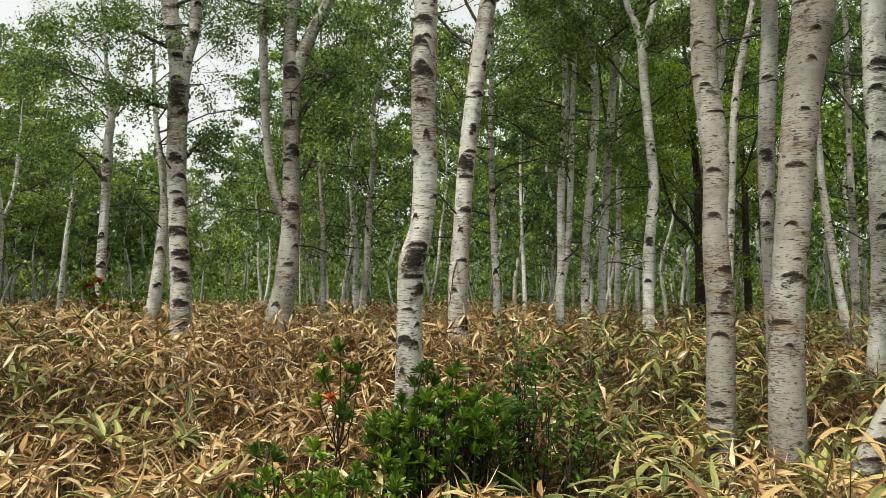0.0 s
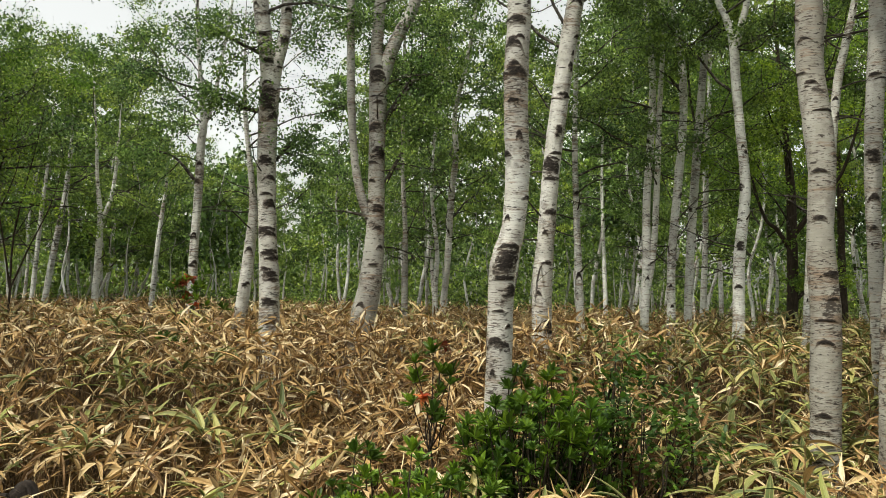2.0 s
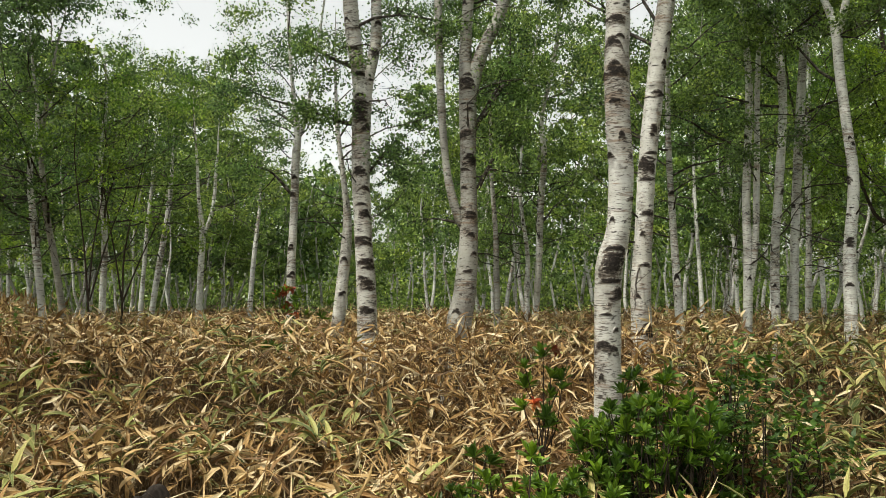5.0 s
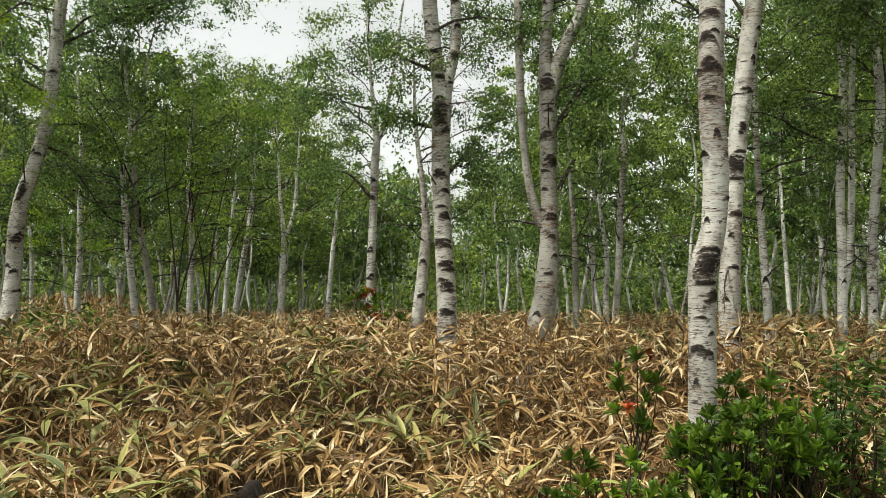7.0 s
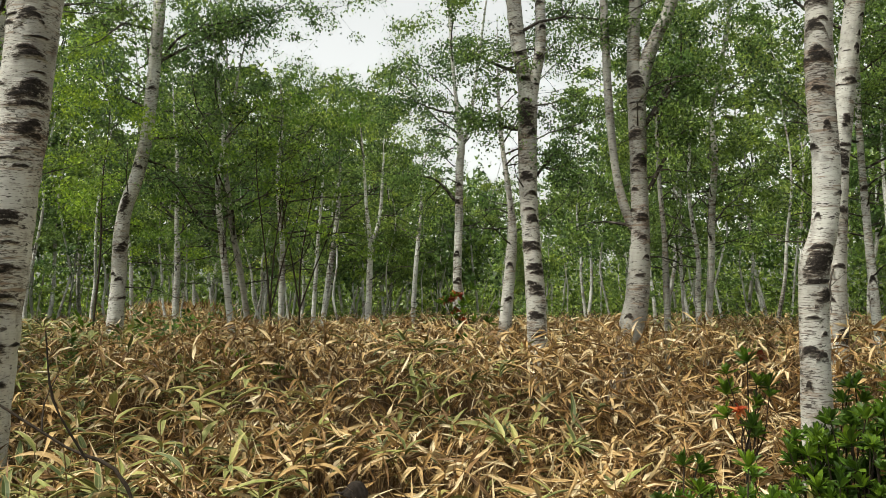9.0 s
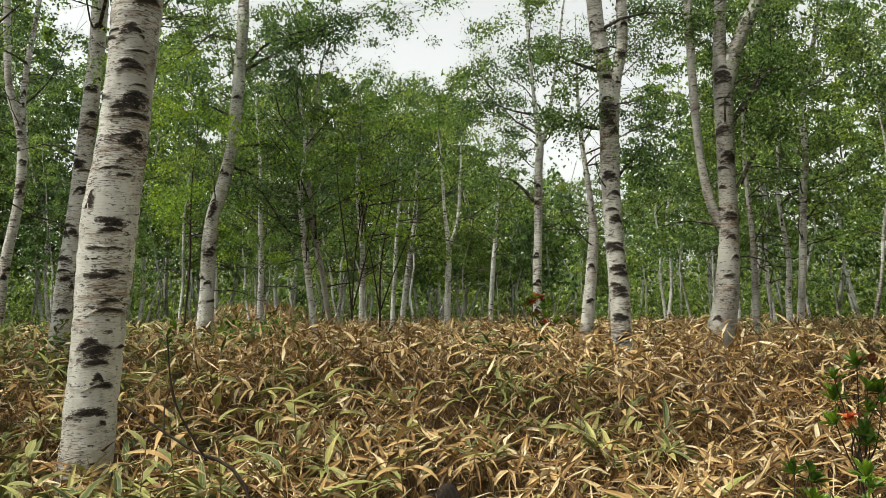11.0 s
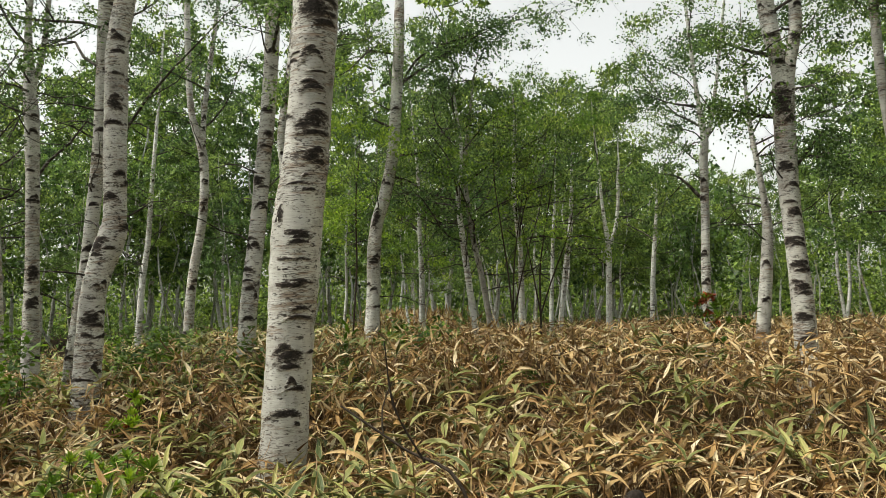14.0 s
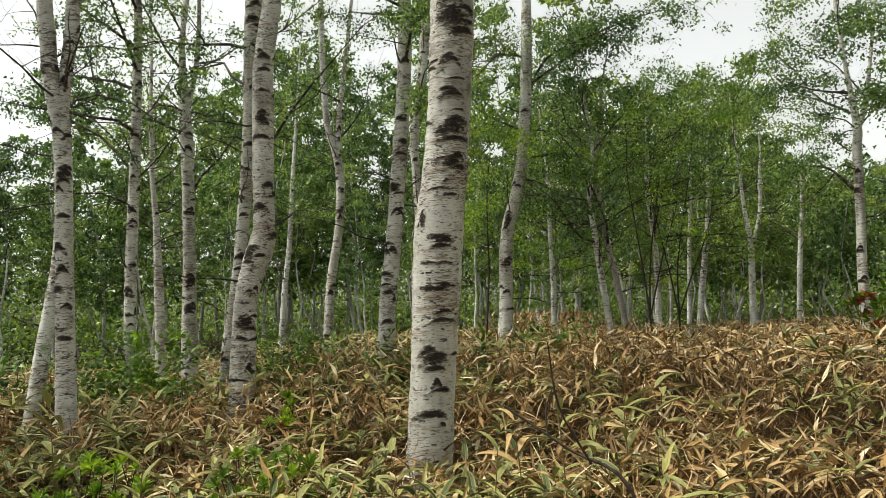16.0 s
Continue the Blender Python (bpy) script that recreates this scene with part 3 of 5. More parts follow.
birch(2.07, 10.19, [(0.23, 0.000, 0.000, 0.060), (0.93, 0.013, -0.003, 0.053), (1.75, 0.030, -0.006, 0.053), (2.87, 0.082, -0.017, 0.054), (3.77, 0.134, -0.027, 0.051), (4.45, 0.181, -0.037, 0.043), (5.12, 0.271, -0.055, 0.036)],
      [], [],
      height=9.5, crown=2.9, limbs=18, leafy=1.1, tone=3)  # P
birch(2.73, 12.20, [(0.24, 0.000, 0.000, 0.056), (1.02, 0.011, -0.003, 0.050), (2.26, 0.031, -0.007, 0.041), (3.34, 0.026, -0.006, 0.042), (4.51, 0.063, -0.014, 0.033)],
      [], [],
      height=8.5, crown=2.5, limbs=16, leafy=1.0, tone=3)  # P2
birch(2.44, 9.18, [(0.11, 0.000, 0.000, 0.078), (1.06, -0.003, 0.001, 0.069), (1.73, -0.005, 0.001, 0.066), (2.53, 0.049, -0.013, 0.059), (3.21, -0.010, 0.003, 0.053), (3.76, -0.062, 0.016, 0.054), (4.24, -0.095, 0.025, 0.051), (4.59, -0.192, 0.051, 0.037), (4.80, -0.270, 0.072, 0.033)],
      [[(4.17, -0.076, 0.020, 0.043), (4.50, -0.001, 0.001, 0.040), (4.77, 0.049, -0.012, 0.037)]], [(1.86, 247, 59, 0.097), (2.53, 183, 55, 0.083), (1.39, 266, 46, 0.055), (2.94, 279, 39, 0.055)],
      height=9, crown=3.3, limbs=18, leafy=1.0, tone=3)  # M
birch(1.66, 4.61, [(-0.06, 0.000, 0.000, 0.094), (0.55, -0.004, 0.002, 0.084), (0.91, -0.007, 0.003, 0.083), (1.25, -0.008, 0.003, 0.082), (1.48, -0.025, 0.009, 0.079), (1.75, -0.038, 0.013, 0.072), (2.09, -0.032, 0.011, 0.076), (2.36, -0.056, 0.020, 0.080), (2.71, -0.096, 0.034, 0.076), (3.13, -0.105, 0.038, 0.076)],
      [], [(1.47, 255, 60, 0.050), (1.80, 244, 40, 0.036), (1.08, 246, 48, 0.036), (2.57, 255, 38, 0.029), (2.83, 240, 40, 0.021), (2.07, 241, 46, 0.025), (0.69, 245, 41, 0.036), (1.35, 270, 32, 0.021)],
      height=10, crown=4.6, limbs=14, leafy=1.0, tone=1)  # L
birch(2.94, 8.08, [(-0.04, 0.000, 0.000, 0.046), (2.05, 0.052, -0.019, 0.041), (2.88, 0.073, -0.027, 0.041), (3.48, 0.114, -0.042, 0.042), (3.89, 0.182, -0.068, 0.039), (4.24, 0.244, -0.091, 0.033)],
      [], [],
      height=9, crown=3.5, limbs=12, leafy=1.3)  # L2
birch(3.09, 8.99, [(0.11, 0.000, 0.000, 0.047), (2.71, 0.075, -0.026, 0.042), (3.51, 0.098, -0.034, 0.043), (4.30, 0.144, -0.051, 0.043), (4.69, 0.185, -0.065, 0.040)],
      [], [],
      height=9, crown=3.5, limbs=12, leafy=1.3)  # L3
birch(1.90, 4.25, [(-0.06, 0.000, 0.000, 0.113), (0.38, -0.006, 0.003, 0.101), (0.65, -0.011, 0.005, 0.098), (0.96, -0.015, 0.007, 0.094), (1.26, -0.012, 0.005, 0.092), (1.57, 0.005, -0.002, 0.090), (1.88, 0.024, -0.011, 0.094), (2.19, 0.043, -0.019, 0.095), (2.50, 0.064, -0.028, 0.098), (2.78, 0.098, -0.044, 0.106), (2.97, 0.117, -0.052, 0.111)],
      [], [(2.60, 272, 23, 0.034), (2.05, 252, 41, 0.027), (1.72, 235, 26, 0.024), (1.20, 225, 42, 0.027), (1.07, 244, 21, 0.020), (1.54, 266, 22, 0.017), (2.35, 261, 19, 0.020), (2.78, 257, 19, 0.027)],
      height=10, crown=4.8, limbs=14, leafy=1.0, tone=1)  # O
birch(2.47, 5.69, [(-0.06, 0.000, 0.000, 0.056), (1.58, -0.064, 0.027, 0.050), (1.92, -0.078, 0.033, 0.050), (2.25, -0.081, 0.034, 0.059), (2.67, -0.076, 0.032, 0.060), (3.10, -0.061, 0.026, 0.063), (3.52, -0.061, 0.026, 0.057)],
      [], [(2.34, 246, 50, 0.090), (2.02, 240, 59, 0.054), (1.83, 252, 47, 0.036), (2.93, 238, 49, 0.045)],
      height=9.5, crown=4.6, limbs=12, leafy=1.0, tone=2)  # O2
birch(3.19, 5.78, [(-0.06, 0.000, 0.000, 0.097), (0.84, 0.047, -0.027, 0.087), (1.22, 0.068, -0.038, 0.087), (1.64, 0.074, -0.042, 0.087), (2.27, 0.065, -0.036, 0.092), (2.91, 0.039, -0.022, 0.089), (3.55, 0.027, -0.015, 0.081)],
      [], [(2.84, 239, 46, 0.058), (2.46, 240, 44, 0.067), (1.87, 237, 41, 0.043)],
      height=9.5, crown=4.6, limbs=12, leafy=1.0)  # EW
birch(4.29, 7.91, [(0.02, 0.000, 0.000, 0.052), (1.13, -0.163, 0.084, 0.046), (1.54, -0.226, 0.116, 0.043), (2.13, -0.298, 0.154, 0.040), (2.60, -0.344, 0.177, 0.036), (3.51, -0.398, 0.205, 0.030)],
      [], [],
      height=8, crown=3.6, limbs=12, leafy=1.0)  # EW2
birch(5.19, 9.70, [(0.24, 0.000, 0.000, 0.054), (1.14, -0.019, 0.010, 0.048), (2.13, -0.042, 0.022, 0.044), (3.21, -0.076, 0.041, 0.037), (4.29, -0.088, 0.047, 0.033)],
      [], [],
      height=8, crown=3.2, limbs=14, leafy=1.0)  # EW3
birch(-8.52, 7.82, [(0.24, 0.000, 0.000, 0.120), (1.10, 0.038, 0.038, 0.107), (1.52, 0.057, 0.058, 0.099), (2.05, 0.066, 0.067, 0.099), (2.51, 0.105, 0.107, 0.091), (2.90, 0.190, 0.194, 0.092), (3.46, 0.275, 0.280, 0.084), (4.09, 0.319, 0.325, 0.085), (4.65, 0.349, 0.356, 0.082), (5.46, 0.382, 0.389, 0.079)],
      [], [(2.55, 284, 40, 0.280), (1.97, 313, 56, 0.099), (1.52, 307, 42, 0.066), (3.06, 315, 41, 0.066), (4.17, 311, 45, 0.066)],
      [[(4.41, 0.336, 0.342, 0.026), (4.97, 0.581, 0.592, 0.022), (5.26, 1.011, 1.030, 0.022), (5.53, 1.579, 1.607, 0.018), (5.77, 2.306, 2.347, 0.014)], [(4.57, 0.366, 0.372, 0.030), (4.82, 0.636, 0.647, 0.026), (5.17, 1.012, 1.030, 0.022), (5.46, 1.405, 1.430, 0.018), (5.95, 1.935, 1.970, 0.014)], [(3.50, 0.336, 0.342, 0.021), (3.59, 0.647, 0.658, 0.017), (4.05, 0.938, 0.955, 0.013)], [(3.19, 0.298, 0.304, 0.021), (3.08, 0.494, 0.503, 0.017), (2.71, 0.761, 0.774, 0.013)], [(3.93, 0.255, 0.259, 0.021), (4.12, -0.023, -0.024, 0.017), (4.33, -0.222, -0.226, 0.013)]],
      height=9, crown=4.2, limbs=8, leafy=0.5, tone=0)  # K
birch(-7.56, 9.21, [(0.24, 0.000, 0.000, 0.057), (1.15, -0.076, -0.060, 0.051), (1.77, -0.131, -0.103, 0.051), (2.34, -0.179, -0.141, 0.047), (2.92, -0.216, -0.169, 0.039), (3.59, -0.159, -0.124, 0.030)],
      [], [],
      height=5.6, crown=2.1, limbs=26, leafy=0.25, tone=3)  # G1
birch(-7.53, 9.61, [(0.24, 0.000, 0.000, 0.054), (1.06, -0.092, -0.069, 0.048), (1.69, -0.169, -0.127, 0.048), (2.29, -0.259, -0.194, 0.044), (2.80, -0.309, -0.232, 0.040), (3.39, -0.347, -0.260, 0.036), (4.26, -0.255, -0.191, 0.027)],
      [], [],
      height=5.6, crown=2.1, limbs=26, leafy=0.25, tone=1)  # G2
birch(-7.56, 10.33, [(0.23, 0.000, 0.000, 0.057), (1.17, 0.009, 0.006, 0.051), (2.07, 0.019, 0.013, 0.046), (2.70, -0.021, -0.015, 0.042), (3.16, -0.046, -0.031, 0.037), (4.26, 0.006, 0.004, 0.028)],
      [], [],
      height=5.0, crown=2.1, limbs=26, leafy=0.25, tone=3)  # G3
birch(-6.44, 11.13, [(0.23, 0.000, 0.000, 0.057), (1.25, 0.027, 0.015, 0.051), (1.81, 0.043, 0.023, 0.051), (2.18, 0.051, 0.027, 0.046), (2.73, -0.006, -0.003, 0.028), (3.20, -0.031, -0.017, 0.023)],
      [[(2.13, 0.051, 0.027, 0.032), (2.45, 0.157, 0.083, 0.033), (2.83, 0.205, 0.110, 0.028), (3.29, 0.222, 0.118, 0.023)]], [],
      height=4.7, crown=2.9, limbs=10, leafy=0.4, tone=3)  # Y
birch(-8.58, 13.12, [(0.13, 0.000, 0.000, 0.063), (0.95, 0.083, 0.051, 0.057), (1.79, 0.175, 0.107, 0.057), (2.69, 0.286, 0.175, 0.051)],
      [], [],
      height=5.0, crown=2.6, limbs=16, leafy=1.0, tone=3)  # Y2
birch(-8.44, 12.62, [(0.15, 0.000, 0.000, 0.049), (1.02, 0.039, 0.025, 0.044), (1.88, 0.081, 0.051, 0.038), (2.42, 0.106, 0.066, 0.033)],
      [], [],
      height=5.6, crown=2.6, limbs=16, leafy=1.0, tone=3)  # Y3
birch(-7.62, 15.35, [(0.06, 0.000, 0.000, 0.063), (0.96, 0.045, 0.021, 0.056), (1.82, 0.092, 0.043, 0.050), (2.51, 0.149, 0.069, 0.044)],
      [], [],
      height=4.5, crown=2.4, limbs=8, leafy=1.0, tone=3)  # Y4
birch(-9.75, 10.39, [(0.19, 0.000, 0.000, 0.063), (1.12, 0.016, 0.014, 0.056), (1.84, 0.029, 0.026, 0.051), (2.52, 0.015, 0.013, 0.041)],
      [], [],
      height=5.8, crown=2.2, limbs=18, leafy=0.5, tone=3)  # Y5
birch(-12.11, 7.12, [(0.20, 0.000, 0.000, 0.095), (0.89, 0.030, 0.046, 0.084), (1.87, 0.076, 0.116, 0.079), (2.85, 0.165, 0.253, 0.075), (3.65, 0.187, 0.287, 0.075), (4.15, 0.152, 0.233, 0.071), (4.71, 0.074, 0.113, 0.056), (5.88, 0.047, 0.072, 0.052), (6.91, 0.045, 0.069, 0.048)],
      [[(4.00, 0.167, 0.253, 0.051), (4.86, 0.203, 0.305, 0.046), (5.88, 0.280, 0.419, 0.037), (6.92, 0.353, 0.526, 0.032)]], [(3.10, 307, 53, 0.099), (1.67, 328, 48, 0.079), (3.45, 331, 42, 0.079)],
      height=9, crown=3.8, limbs=10, leafy=0.5, tone=4)  # T
birch(-7.49, 4.84, [(0.00, 0.000, 0.000, 0.111), (0.81, 0.035, 0.046, 0.099), (1.49, 0.067, 0.088, 0.093), (2.16, 0.117, 0.155, 0.087), (2.92, 0.162, 0.214, 0.082), (3.68, 0.208, 0.274, 0.080), (4.45, 0.235, 0.310, 0.079), (4.84, 0.239, 0.315, 0.074)],
      [], [(3.46, 320, 60, 0.124), (2.70, 311, 49, 0.124), (1.98, 305, 50, 0.074), (1.55, 308, 42, 0.062), (4.10, 324, 47, 0.099), (1.21, 312, 51, 0.062), (3.07, 315, 44, 0.050)],
      height=9.5, crown=3.7, limbs=18, leafy=1.0, tone=4)  # U
birch(-8.69, 6.55, [(0.24, 0.000, 0.000, 0.061), (3.03, -0.048, -0.057, 0.054), (3.66, -0.058, -0.070, 0.063), (4.45, 0.019, 0.023, 0.064), (5.16, 0.071, 0.084, 0.061)],
      [], [],
      height=9, crown=4.2, limbs=12, leafy=1.0, tone=4)  # U2
birch(-4.53, 2.91, [(-0.06, 0.000, 0.000, 0.178), (0.30, 0.027, 0.032, 0.152), (0.48, 0.042, 0.051, 0.147), (0.83, 0.060, 0.071, 0.146), (1.19, 0.077, 0.092, 0.146), (1.55, 0.095, 0.114, 0.156), (1.91, 0.113, 0.135, 0.155), (2.28, 0.148, 0.176, 0.146), (2.65, 0.171, 0.204, 0.141), (3.03, 0.190, 0.226, 0.142), (3.41, 0.202, 0.240, 0.145)],
      [], [(2.50, 324, 52, 0.160), (2.28, 339, 34, 0.094), (2.91, 320, 36, 0.073), (3.24, 328, 54, 0.225), (1.04, 319, 44, 0.124), (0.69, 315, 61, 0.058), (1.50, 323, 44, 0.044), (1.29, 334, 44, 0.029), (1.79, 318, 36, 0.080), (0.86, 324, 33, 0.029), (1.91, 275, 14, 0.109), (2.76, 314, 32, 0.036), (1.66, 313, 28, 0.022), (2.09, 344, 24, 0.022), (1.66, 321, 28, 0.018), (0.44, 336, 11, 0.015), (2.12, 299, 36, 0.018), (0.66, 349, 11, 0.033), (1.35, 349, 28, 0.033), (2.33, 332, 32, 0.015), (2.17, 330, 12, 0.022), (1.52, 350, 32, 0.033), (2.63, 341, 25, 0.015), (1.60, 308, 28, 0.015), (2.84, 331, 30, 0.018), (2.73, 335, 39, 0.051), (0.88, 331, 16, 0.051), (1.04, 317, 12, 0.033), (2.32, 344, 19, 0.051)],
      height=10.5, crown=5.0, limbs=14, leafy=1.0)  # R
birch(-7.48, 3.15, [(-0.06, 0.000, 0.000, 0.137), (0.68, 0.019, 0.037, 0.123), (1.15, 0.032, 0.063, 0.117), (1.52, 0.045, 0.088, 0.111), (1.79, 0.075, 0.148, 0.117), (2.01, 0.111, 0.217, 0.128), (2.22, 0.127, 0.249, 0.106), (2.77, 0.127, 0.250, 0.101), (3.33, 0.132, 0.260, 0.103), (3.78, 0.136, 0.268, 0.099), (4.18, 0.162, 0.318, 0.095), (4.46, 0.182, 0.357, 0.090)],
      [], [(1.93, 287, 42, 0.189), (1.28, 340, 61, 0.166), (3.22, 339, 42, 0.144), (2.58, 349, 41, 0.067), (3.86, 324, 37, 0.078), (3.52, 333, 43, 0.044), (1.15, 333, 35, 0.055), (2.36, 340, 32, 0.039), (1.58, 337, 30, 0.039)],
      height=10, crown=4.8, limbs=14, leafy=1.0, tone=4)  # S
birch(-8.47, 3.41, [(0.04, 0.000, 0.000, 0.070), (1.19, 0.068, 0.137, 0.063), (1.85, 0.109, 0.221, 0.063), (2.33, 0.134, 0.271, 0.069), (2.95, 0.160, 0.324, 0.070), (3.58, 0.175, 0.356, 0.071), (4.47, 0.193, 0.392, 0.087), (4.86, 0.208, 0.421, 0.095)],
      [], [(4.57, 334, 65, 0.125), (2.43, 328, 55, 0.050), (1.85, 323, 53, 0.044)],
      height=9.5, crown=2.8, limbs=24, leafy=0.25, tone=4)  # S2
birch(-8.99, 2.67, [(0.09, 0.000, 0.000, 0.072), (0.93, 0.007, 0.021, 0.064), (1.46, 0.012, 0.035, 0.064), (2.06, 0.018, 0.050, 0.061), (2.97, 0.031, 0.088, 0.055), (3.89, 0.041, 0.116, 0.050), (4.83, 0.046, 0.128, 0.041)],
      [], [(2.51, 324, 51, 0.103), (1.94, 348, 47, 0.064), (1.41, 332, 44, 0.051), (2.84, 345, 44, 0.051), (4.23, 324, 60, 0.051)],
      height=9, crown=2.8, limbs=24, leafy=0.34, tone=4)  # V
birch(-10.05, 3.80, [(0.24, 0.000, 0.000, 0.108), (1.17, 0.004, 0.010, 0.097), (1.94, 0.008, 0.019, 0.078), (2.87, 0.008, 0.018, 0.075), (3.59, 0.003, 0.008, 0.084), (4.10, -0.008, -0.018, 0.069), (4.84, -0.012, -0.028, 0.039), (5.43, 0.013, 0.029, 0.036)],
      [[(3.96, -0.000, -0.001, 0.038), (4.48, 0.049, 0.113, 0.035), (5.15, 0.072, 0.165, 0.028)]], [(2.66, 339, 63, 0.089), (1.80, 341, 55, 0.179), (1.45, 341, 56, 0.149), (3.45, 343, 48, 0.074), (3.02, 345, 43, 0.052)],
      height=9, crown=2.8, limbs=24, leafy=0.34, tone=4)  # W
birch(-7.04, 1.54, [(-0.06, 0.000, 0.000, 0.087), (0.91, -0.003, -0.011, 0.077), (1.47, -0.005, -0.017, 0.070), (1.90, -0.006, -0.020, 0.065), (2.56, -0.007, -0.026, 0.066), (2.91, -0.013, -0.045, 0.069), (3.22, -0.030, -0.105, 0.060), (3.62, -0.037, -0.131, 0.061), (3.88, -0.042, -0.150, 0.059)],
      [[(2.87, -0.010, -0.037, 0.044), (3.32, -0.002, -0.006, 0.050), (3.64, 0.009, 0.033, 0.053), (3.91, 0.014, 0.049, 0.054)]], [(2.49, 340, 55, 0.144), (1.72, 346, 60, 0.067), (2.18, 337, 54, 0.048), (1.25, 348, 53, 0.043), (1.47, 341, 44, 0.039), (3.32, 56, 49, 0.058), (2.82, 330, 46, 0.048)],
      height=9.5, crown=3.6, limbs=16, leafy=0.28, tone=4)  # X
birch(-8.67, 1.62, [(-0.01, 0.000, 0.000, 0.080), (1.07, 0.038, 0.148, 0.072), (1.54, 0.055, 0.217, 0.060), (1.91, 0.067, 0.264, 0.048), (2.40, 0.075, 0.292, 0.042), (3.11, 0.072, 0.284, 0.037)],
      [], [],
      height=7, crown=3.4, limbs=12, leafy=0.25, tone=3)  # X2
birch(-10.91, 3.80, [(0.24, 0.000, 0.000, 0.076), (1.09, -0.005, -0.013, 0.068), (1.84, -0.010, -0.026, 0.060), (2.68, -0.020, -0.051, 0.040), (3.36, -0.036, -0.091, 0.033)],
      [], [],
      height=7, crown=2.8, limbs=24, leafy=0.25)  # V2
birch(-13.73, 7.15, [(0.14, 0.000, 0.000, 0.067), (1.09, 0.037, 0.064, 0.060), (1.94, 0.072, 0.126, 0.055), (2.59, 0.116, 0.202, 0.049)],
      [], [],
      height=7.5, crown=2.8, limbs=14, leafy=1.0, tone=3)  # T2
birch(2.03, 4.02, [(-0.06, 0.000, 0.000, 0.071), (0.47, 0.117, -0.068, 0.064), (0.60, 0.157, -0.090, 0.067), (0.76, 0.223, -0.126, 0.070), (0.95, 0.330, -0.184, 0.069), (1.27, 0.515, -0.285, 0.066)],
      [], [(0.60, 246, 79, 0.053), (0.72, 228, 60, 0.033), (0.53, 241, 68, 0.033)],
      height=7, crown=4.4, limbs=8, leafy=1.0, tone=1)  # EX
birch(3.94, 11.86, [(0.24, 0.000, 0.000, 0.092), (1.00, -0.001, 0.000, 0.082), (1.65, -0.001, 0.000, 0.078), (2.26, -0.017, 0.006, 0.073), (2.87, -0.034, 0.011, 0.064), (3.57, -0.097, 0.032, 0.046)],
      [[(2.17, -0.002, 0.001, 0.041), (2.43, 0.169, -0.056, 0.037), (2.77, 0.384, -0.128, 0.028), (3.11, 0.613, -0.204, 0.023)], [(1.91, -0.001, 0.000, 0.037), (2.26, -0.198, 0.066, 0.032), (2.52, -0.397, 0.132, 0.023)]], [],
      [[(1.22, 0.038, -0.013, 0.036), (1.65, 0.384, -0.128, 0.032), (1.91, 0.612, -0.203, 0.023)]],
      height=6.5, crown=2.0, limbs=20, leafy=1.1, kind="oak")  # oak
birch(5.35, 13.48, [(0.18, 0.000, 0.000, 0.077), (0.96, -0.028, 0.011, 0.069), (1.59, -0.053, 0.021, 0.063), (2.09, -0.069, 0.027, 0.058), (3.38, -0.102, 0.040, 0.048)],
      [], [],
      height=7, crown=2.6, limbs=16, leafy=1.2, kind="oak")  # oak2
birch(-6.83, 9.13, [(0.24, 0.000, 0.000, 0.027), (1.12, -0.054, -0.038, 0.025), (1.75, -0.096, -0.068, 0.020), (2.47, -0.164, -0.116, 0.016)],
      [[(1.16, -0.054, -0.038, 0.020), (1.91, -0.015, -0.010, 0.016), (2.56, 0.065, 0.046, 0.012)], [(1.16, -0.042, -0.029, 0.020), (1.92, 0.114, 0.080, 0.016), (2.40, 0.240, 0.169, 0.012)]], [],
      height=4.4, crown=2.2, limbs=14, leafy=0.3, kind="sapling")  # sap
birch(-6.89, 9.82, [(0.24, 0.000, 0.000, 0.029), (1.10, 0.013, 0.008, 0.026), (1.78, 0.023, 0.015, 0.022), (2.46, 0.111, 0.073, 0.017)],
      [[(1.12, 0.013, 0.008, 0.022), (1.78, -0.074, -0.048, 0.017), (2.37, -0.168, -0.109, 0.013)], [(1.12, 0.013, 0.008, 0.022), (1.69, 0.185, 0.121, 0.017), (2.20, 0.359, 0.234, 0.013)]], [],
      height=4.2, crown=2.2, limbs=14, leafy=0.3, kind="sapling")  # sap2
birch(-8.89, 7.80, [(0.24, 0.000, 0.000, 0.028), (1.13, 0.044, 0.044, 0.025), (1.88, 0.083, 0.084, 0.025), (2.55, 0.085, 0.086, 0.021)],
      [], [],
      height=4.2, crown=1.9, limbs=14, leafy=0.7, kind="sapling")  # sap3

